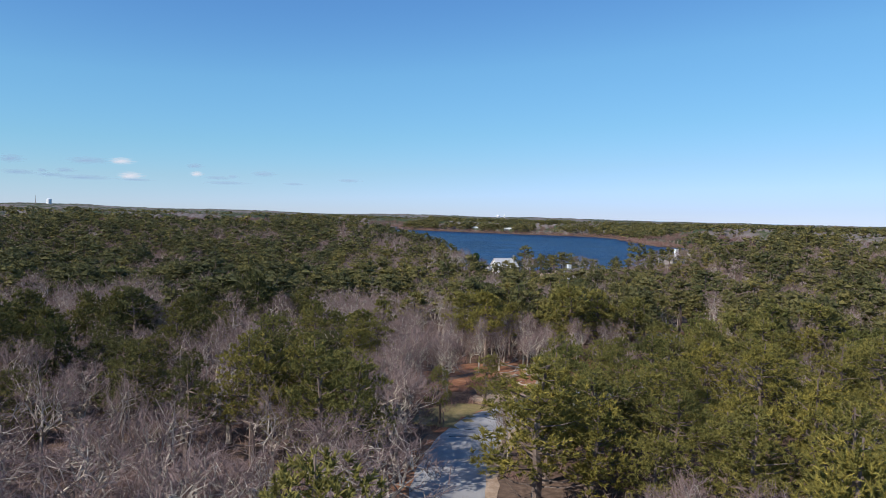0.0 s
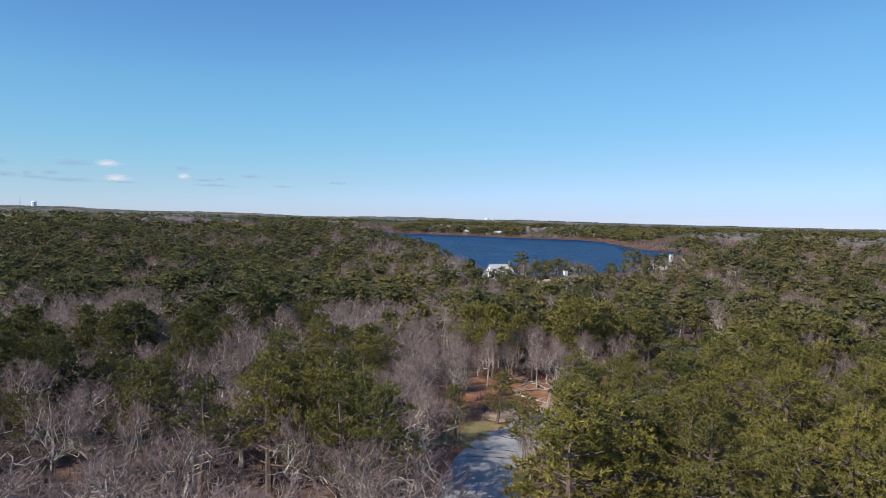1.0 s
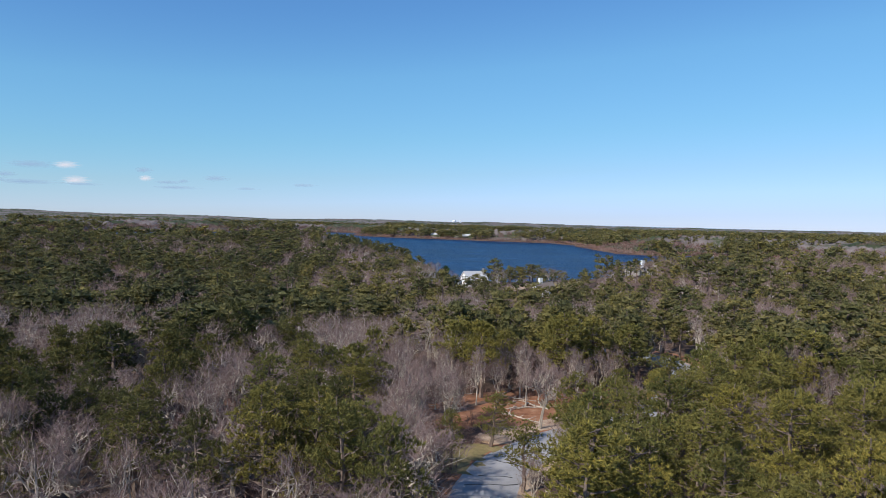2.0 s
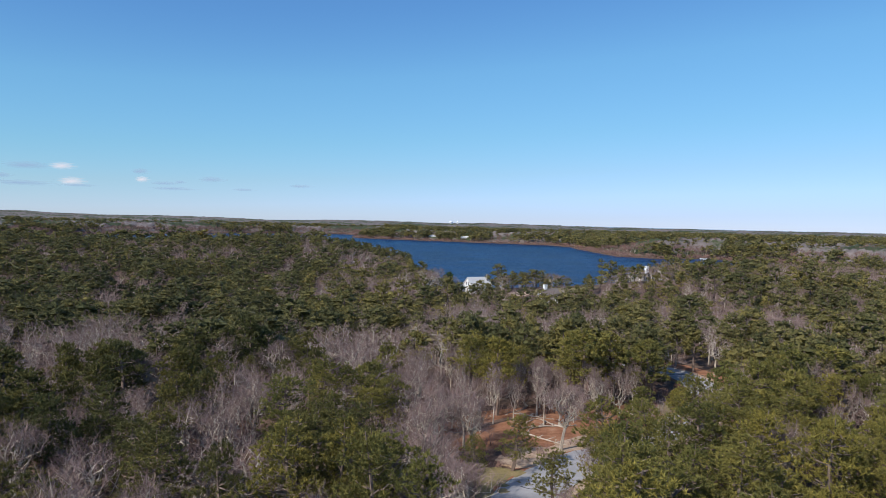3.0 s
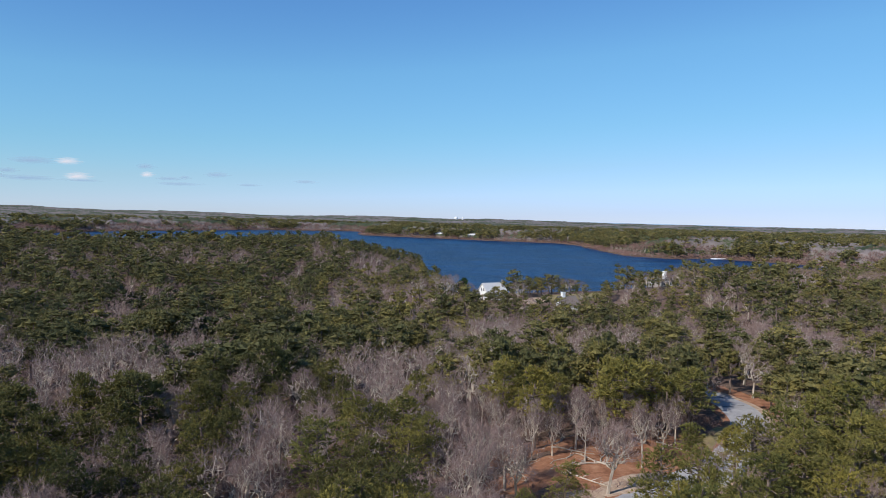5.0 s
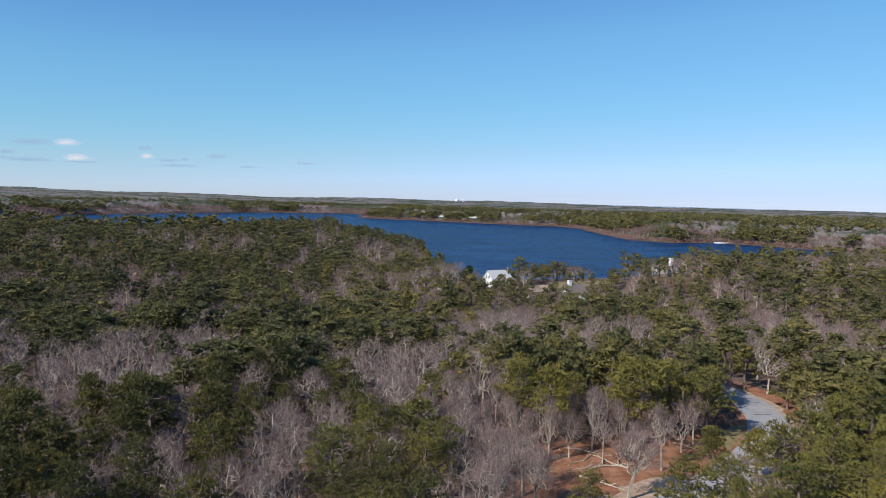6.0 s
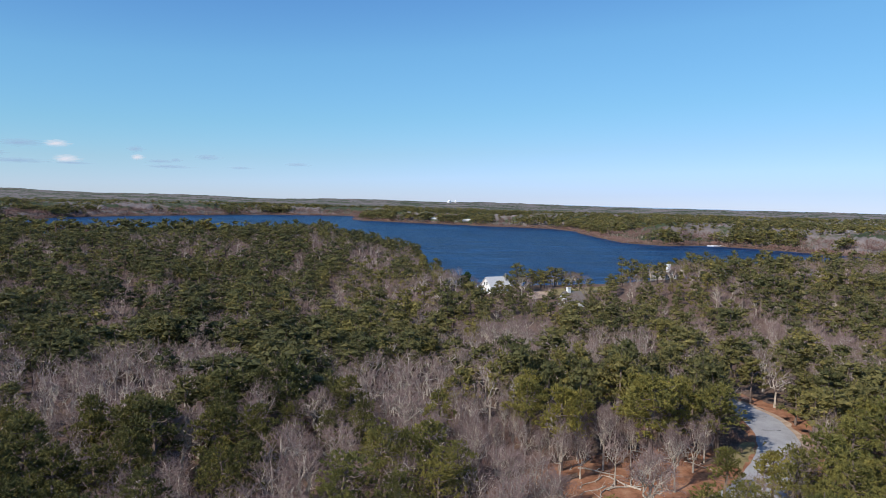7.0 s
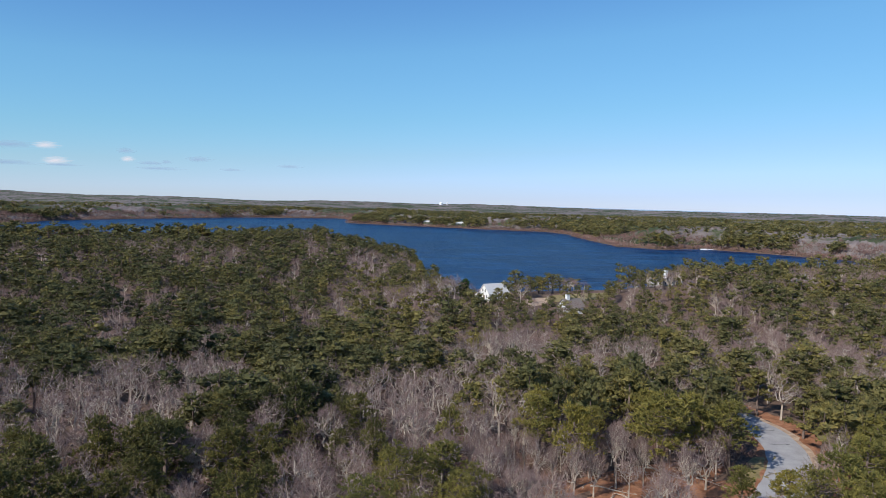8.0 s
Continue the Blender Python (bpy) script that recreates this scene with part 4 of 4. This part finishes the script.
# brush on the far bank
fu = rng.uniform(0, 1, (230000, 3))
fd = np.sqrt(520.0 ** 2 + fu[:, 0] * (1650.0 ** 2 - 520.0 ** 2))
fb = np.radians(-38 + 74 * fu[:, 1])
fx, fy = -15 + fd * np.sin(fb), 15 + fd * np.cos(fb)
depth = lake_depth(fx, fy)
keep = (depth < 0.4) & (depth > -9) & (fy > 530)
bank_spots = [(x, y, 2.4 + 3.0 * q, 1.9 + 1.5 * q, True) for x, y, q in zip(fx[keep], fy[keep], fu[keep][:, 2])]
gather([far_oak(12, 1.3) for k in range(4)], bank_spots, [MAT_BRUSH, MAT_BRUSH], "bank_brush", "brown leafless brush on the far bank", "undergrowth")


def fallen_branch():
    """A bleached bough on the ground, with side branches."""
    root = new("fallen_branch")
    tagged(root, "bleached grey fallen branch on the pine straw", "fallen branch", "fallen branches in the clearing")
    ln = 5.5
    p = np.array([(x, 0.25 * math.sin(x * 1.1), 0.14 + 0.05 * math.sin(x * 2)) for x in np.linspace(0, ln, 6)])
    stem = Soup()
    stem.add(*tube(p, np.linspace(0.13, 0.03, 6), 5))
    part("stem", stem.mesh("stem", MAT_OAK_BARK), MAT_OAK_BARK, root)
    for j in range(5):
        a = p[1 + j % 5]
        e = a + unit(np.array((rng.normal(0.3, 0.7), rng.normal(0, 0.9), abs(rng.normal(0.4, 0.3))))) * rng.uniform(0.5, 1.8)
        side = Soup()
        side.add(*tube([a, (a + e) / 2 + rng.normal(0, 0.1, 3), e], [0.06, 0.045, 0.012], 3))
        part("side_branch", side.mesh("side_branch", MAT_OAK_BARK), MAT_OAK_BARK, root)
    return root


fallen = fallen_branch()
for k in range(26):
    x, y = 2 + 34 * rng.uniform(), 96 + 15 * rng.uniform()
    y += (x - 17) * 0.28
    if k and line_distance([x], [y], ROAD)[0] < 9:
        continue
    m = Matrix.LocRotScale((x, y, height(x, y) - 0.02), Euler((0, 0, rng.uniform(0, 6.28))), Vector((1, 1, 1)) * rng.uniform(0.7, 1.3))
    if k:
        copy_thing(fallen, m)
    else:
        first_spot = m
fallen.matrix_basis = first_spot

# a marker post beside the lane
root = new("marker_post")
root.matrix_basis = pose(0.6, 72.6, height(0.6, 72.6))
tagged(root, "dark wooden marker post on the dry grass", "post")
bm = box_bm(-0.06, -0.06, -0.3, 0.06, 0.06, 1.75)
bmesh.ops.bevel(bm, geom=bm.edges[:], offset=0.012, segments=1, affect="EDGES")
part("post", bm, MAT_PINE_BARK, root)
part("cap", box_bm(-0.08, -0.08, 1.75, 0.08, 0.08, 1.79), MAT_PINE_BARK, root)

# ---- houses ----


def window(parent, m, w, h, bars=1):
    """A window on a wall: frame, sill and panes, in the wall's own plane (x along it, z up, y outwards)."""
    bm = bmesh.new()
    t = 0.1
    for x0, z0, x1, z1 in ((-w / 2, 0, -w / 2 + t, h), (w / 2 - t, 0, w / 2, h), (-w / 2 + t, 0, w / 2 - t, t), (-w / 2 + t, h - t, w / 2 - t, h)):
        box(bm, x0, -0.02, z0, x1, 0.08, z1)
    box(bm, -w / 2 + t, 0.0, h / 2 - 0.03, w / 2 - t, 0.05, h / 2 + 0.03)
    win = part("window", bm, MAT_WHITE, parent)
    win.matrix_basis = m
    part("pane", box_bm(-w / 2 + t, -0.01, t, w / 2 - t, 0.02, h / 2 - 0.03), MAT_GLASS, win)
    part("pane", box_bm(-w / 2 + t, -0.01, h / 2 + 0.03, w / 2 - t, 0.02, h - t), MAT_GLASS, win)
    part("sill", box_bm(-w / 2 - 0.08, -0.02, -0.08, w / 2 + 0.08, 0.14, 0.0), MAT_WHITE, win)
    return win


def roof_bm(w, ln, eave, ridge, over=0.4, thick=0.22):
    """A gable roof of two slopes over a house w wide (x) and ln long (y)."""
    k = (ridge - eave) / (w / 2)
    lo, out = eave - over * k, w / 2 + over
    return prism([(-out, lo), (0, ridge), (out, lo), (out, lo + thick), (0, ridge + thick), (-out, lo + thick)], ln + 2 * over, -ln / 2 - over)


def gable_house(x, y, turn, w, ln, eave, ridge, wall, roof, label, dormers=0, chimney=None, chimney_mat=None, rows=2, porch=False):
    root = new("house")
    z = height(x, y)
    root.matrix_basis = pose(x, y, z - 0.1, 0, 0, turn)
    tagged(root, label, "house")
    part("wall", prism([(-w / 2, -1.5), (w / 2, -1.5), (w / 2, eave), (0, ridge), (-w / 2, eave)], ln, -ln / 2), wall, root)
    part("roof", roof_bm(w, ln, eave, ridge), roof, root)
    per = max(2, int(ln // 3.2))
    for side in (-1, 1):
        for k in range(per):
            yy = -ln / 2 + ln * (k + 0.5) / per
            window(root, pose(side * (w / 2 + 0.003), yy, 1.0, 0, 0, 90 * -side), 1.0, 1.5)
        for zz, xs in ((1.0, (-w * 0.27, w * 0.27)), (eave + 0.25, (-0.8, 0.8)))[:rows]:
            for xx in xs:
                window(root, pose(xx, side * (ln / 2 + 0.003), zz, 0, 0, 0 if side > 0 else 180), 1.0, 1.35)
    door = part("door", box_bm(-0.5, -0.02, 0.1, 0.5, 0.06, 2.15), MAT_WOOD, root)
    door.matrix_basis = pose(0, -(ln / 2 + 0.003), 0, 0, 0, 180)
    for k in range(dormers):
        yy = -ln / 2 + ln * (k + 0.5) / dormers
        d = part("dormer", prism([(-1.3, eave - 0.2), (1.3, eave - 0.2), (1.3, eave + 1.5), (0, eave + 2.5), (-1.3, eave + 1.5)], w * 0.36, 0), wall, root)
        d.matrix_basis = pose(-(w / 2 - 0.5) + w * 0.36, yy, 0, 0, 0, 90)
        part("dormer_roof", prism([(-1.6, eave + 1.35), (0, eave + 2.58), (1.6, eave + 1.35), (1.6, eave + 1.5), (0, eave + 2.74), (-1.6, eave + 1.5)], w * 0.36 + 0.2, 0), roof, d)
        window(d, pose(0, w * 0.36 + 0.004, eave + 0.25, 0, 0, 0), 1.1, 1.2)
    if chimney:
        cx, cy, cw, top = chimney
        bm = box_bm(cx - cw / 2, cy - cw / 2, eave, cx + cw / 2, cy + cw / 2, top)
        box(bm, cx - cw / 2 - 0.08, cy - cw / 2 - 0.08, top - 0.25, cx + cw / 2 + 0.08, cy + cw / 2 + 0.08, top)
        part("chimney", bm, chimney_mat or MAT_WHITE, root)
    if porch:
        part("porch", prism([(-w / 2 - 2.4, -1.5), (-w / 2 - 0.01, -1.5), (-w / 2 - 0.01, 2.9), (-w / 2 - 2.4, 2.4)], ln * 0.5, -ln / 2), wall, root)
    return root


gable_house(25.8, 287, -62, 6.8, 9.4, 3.1, 6.4, MAT_WHITE, MAT_ROOF, "white clapboard house with pale grey roof by the pond", 1, (1.4, 4.0, 0.7, 7.8), MAT_SHINGLE, porch=True)
gable_house(48.5, 256, -70, 5.8, 7.0, 2.6, 5.2, MAT_WHITE, MAT_DARKROOF, "white cottage with brown roof and white chimney", 0, (0, -1.5, 1.2, 6.8), MAT_WHITE)
gable_house(101.5, 304, 20, 6.5, 8.5, 2.4, 4.6, MAT_SHINGLE, MAT_DARKROOF, "grey shingled house with broad white chimney among pines", 0, (-1.0, -3.4, 1.3, 7.0), MAT_WHITE)
for x, y, turn, w, ln, eave, ridge, grey in FAR_HOUSES:
    gable_house(x, y, turn, w, ln, eave, ridge, MAT_SHINGLE if grey else MAT_WHITE, MAT_ROOF if grey else MAT_DARKROOF,
                "weathered grey shingled house among trees on the far shore" if grey else "white house among trees on the far shore", 0, (0, ln * 0.25, 0.9, ridge + 1.2), MAT_SHINGLE)


def dock(x, y, turn, ln):
    root = new("dock")
    root.matrix_basis = pose(x, y, WATER, 0, 0, turn)
    tagged(root, "weathered wooden dock at the far shore", "dock", "docks on the far shore")
    for k in range(int(ln / 0.5)):
        part("plank", box_bm(-0.9, k * 0.5, 0.45, 0.9, k * 0.5 + 0.46, 0.55), MAT_WOOD, root)
    for k in range(int(ln / 3) + 1):
        for s in (-0.75, 0.75):
            part("post", box_bm(s - 0.09, k * 3 + 0.02, -2.0, s + 0.09, k * 3 + 0.2, 0.95), MAT_WOOD, root)


def boat(x, y, turn, ln):
    root = new("boat")
    root.matrix_basis = pose(x, y, WATER, 0, 0, turn)
    tagged(root, "small white motor boat at the far shore", "boat", "boats on the far shore")
    bm = bmesh.new()
    rows = []
    for k in range(9):
        f = k / 8
        b = ln * 0.17 * (1 - max(0, f - 0.45) ** 2 * 3.2)
        rows.append([bm.verts.new(p) for p in ((-b, f * ln, 0.75 + 0.3 * f), (-b * 0.75, f * ln, 0.0), (0, f * ln, -0.3 + 0.35 * f * f), (b * 0.75, f * ln, 0.0), (b, f * ln, 0.75 + 0.3 * f), (b * 0.8, f * ln, 0.6 + 0.3 * f), (-b * 0.8, f * ln, 0.6 + 0.3 * f))])
    for a, b in zip(rows, rows[1:]):
        for k in range(7):
            j = (k + 1) % 7
            bm.faces.new((a[k], a[j], b[j], b[k]))
    bm.faces.new(rows[0])
    bm.faces.new(rows[-1][::-1])
    part("hull", bm, MAT_METAL, root)
    part("windshield", prism([(-ln * 0.12, 0.7), (ln * 0.12, 0.7), (ln * 0.10, 1.35), (-ln * 0.10, 1.35)], 0.06, ln * 0.5), MAT_GLASS, root)
    part("outboard_motor", box_bm(-0.2, -0.45, 0.1, 0.2, -0.02, 1.15), MAT_SHINGLE, root)


for x, y, turn, ln in ((313, 686, 70, 8.5), (322, 690, 95, 7.0), (306, 683, 60, 6.5)):
    boat(x, y, turn, ln)
for x, y, turn, ln in ((318, 692, 165, 15), (352, 634, 140, 12), (364, 600, 140, 12)):
    dock(x, y, turn, ln)

# ---- far landmarks ----
for x, y, w, h in ((-2060, 3628, 12.0, 36), (330, 4150, 11.0, 23), (368, 4150, 4.5, 25)):
    root = new("water_tower")
    z = height(x, y)
    root.matrix_basis = pose(x, y, z, 0, 0, 0)
    tagged(root, "pale painted steel water tank on the horizon", "water tower")
    bm = bmesh.new()
    rings = [(w * 0.98, -2), (w, 0), (w, h - 6), (w * 0.97, h - 4), (w * 0.6, h - 1.2), (0.3, h)]
    prev = None
    for r, zz in rings:
        row = [bm.verts.new((r * math.cos(a), r * math.sin(a), zz)) for a in np.linspace(0, 2 * math.pi, 24, endpoint=False)]
        if prev:
            for k in range(24):
                bm.faces.new((prev[k], prev[(k + 1) % 24], row[(k + 1) % 24], row[k]))
        prev = row
    part("tank", bm, MAT_METAL, root)
    bm = bmesh.new()
    box(bm, -0.15, -w - 0.5, 0, 0.15, -w - 0.2, h - 5)
    part("ladder", bm, MAT_SHINGLE, root)
root = new("radio_mast")
root.matrix_basis = pose(-2120, 3608, height(-2120, 3608))
tagged(root, "slender grey lattice radio mast on the horizon", "mast")
bm = bmesh.new()
for s in range(10):
    q = 1.5 - s * 0.12
    box(bm, -q, -q, s * 5.2, q, q, s * 5.2 + 5.1)
part("mast", bm, MAT_SHINGLE, root)


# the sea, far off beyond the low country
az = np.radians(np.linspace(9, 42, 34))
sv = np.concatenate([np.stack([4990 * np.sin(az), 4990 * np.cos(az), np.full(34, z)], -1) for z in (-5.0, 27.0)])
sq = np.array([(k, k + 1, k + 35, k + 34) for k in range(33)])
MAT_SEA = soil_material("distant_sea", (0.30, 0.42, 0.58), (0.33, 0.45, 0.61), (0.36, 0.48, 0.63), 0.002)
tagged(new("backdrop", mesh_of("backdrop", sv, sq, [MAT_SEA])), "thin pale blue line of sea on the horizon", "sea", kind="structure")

# ---- low clouds near the horizon ----
def cloud_material(name, colour, density):
    m, n, l, b = material(name, 1.0)
    b.inputs["Specular IOR Level"].default_value = 0.0
    # own glow stands in for daylight on the cloud sheet
    b.inputs["Emission Color"].default_value = (*colour, 1)
    b.inputs["Emission Strength"].default_value = 0.85
    tc = n.new("ShaderNodeTexCoord")
    f = noise_tex(n, l, 2.2, 6, 0.6, tc.outputs["Object"], (1.0, 1.0, 2.6))
    dist = n.new("ShaderNodeVectorMath")
    dist.operation = "LENGTH"
    l.new(tc.outputs["Object"], dist.inputs[0])
    sub = n.new("ShaderNodeMath")
    sub.operation = "MULTIPLY_ADD"
    l.new(dist.outputs["Value"], sub.inputs[0])
    sub.inputs[1].default_value, sub.inputs[2].default_value = -0.75, 0.33
    add = n.new("ShaderNodeMath")
    l.new(sub.outputs[0], add.inputs[0])
    l.new(f, add.inputs[1])
    r = n.new("ShaderNodeMapRange")
    r.inputs["From Min"].default_value, r.inputs["From Max"].default_value = 0.28, 0.85
    r.inputs["To Max"].default_value = density
    l.new(add.outputs[0], r.inputs["Value"])
    l.new(r.outputs["Result"], b.inputs["Alpha"])
    b.inputs["Base Color"].default_value = (0.1, 0.1, 0.1, 1)
    return m


MAT_CLOUD = cloud_material("sunlit_cloud", (0.93, 0.87, 0.94), 0.85)
MAT_CLOUD_THIN = cloud_material("thin_cloud", (0.34, 0.50, 0.74), 0.85)
# bearing and height above the horizon in degrees, half width and half height in metres, bright or thin
CLOUDS = [(-24.88, 3.5, 105, 34, 1), (-24.26, 2.44, 110, 38, 1), (-19.58, 2.79, 60, 28, 1), (-31.89, 3.27, 100, 38, 0), (-31.45, 2.36, 140, 24, 0), (-30.04, 2.55, 44, 18, 0),
          (-29.48, 2.26, 140, 18, 0), (-28.59, 2.64, 80, 24, 0), (-27.32, 2.17, 230, 24, 0), (-27.06, 3.42, 190, 34, 0), (-19.71, 3.39, 80, 28, 0), (-17.4, 2.18, 210, 18, 0),
          (-16.89, 2.69, 52, 18, 0), (-14.57, 3.0, 120, 28, 0), (-18.0, 2.55, 130, 18, 0), (-23.91, 2.16, 150, 14, 0), (-7.76, 2.71, 120, 18, 0), (-12.18, 2.28, 110, 14, 0)]
for az, el, rx, rz, bright in CLOUDS:
    a = radians(az)
    bm = bmesh.new()
    grid = bmesh.ops.create_grid(bm, x_segments=8, y_segments=4, size=1.0)
    for v in bm.verts:
        v.co = Vector((v.co.x, 0.12 * (v.co.x ** 2 + v.co.y ** 2), v.co.y))
    me = bpy.data.meshes.new("cloud")
    bm.to_mesh(me)
    bm.free()
    me.materials.append(MAT_CLOUD if bright else MAT_CLOUD_THIN)
    ob = new("cloud", me)
    ob.matrix_basis = Matrix.LocRotScale((4700 * math.sin(a), 4700 * math.cos(a), 4700 * math.tan(radians(el)) + EYE), Euler((0, 0, -a)), (rx, 30, rz))
    ob.visible_shadow = False
    tagged(ob, "small sunlit white cloud low over the horizon" if bright else "thin mauve-grey cloud streak low over the horizon", "cloud", kind="structure")
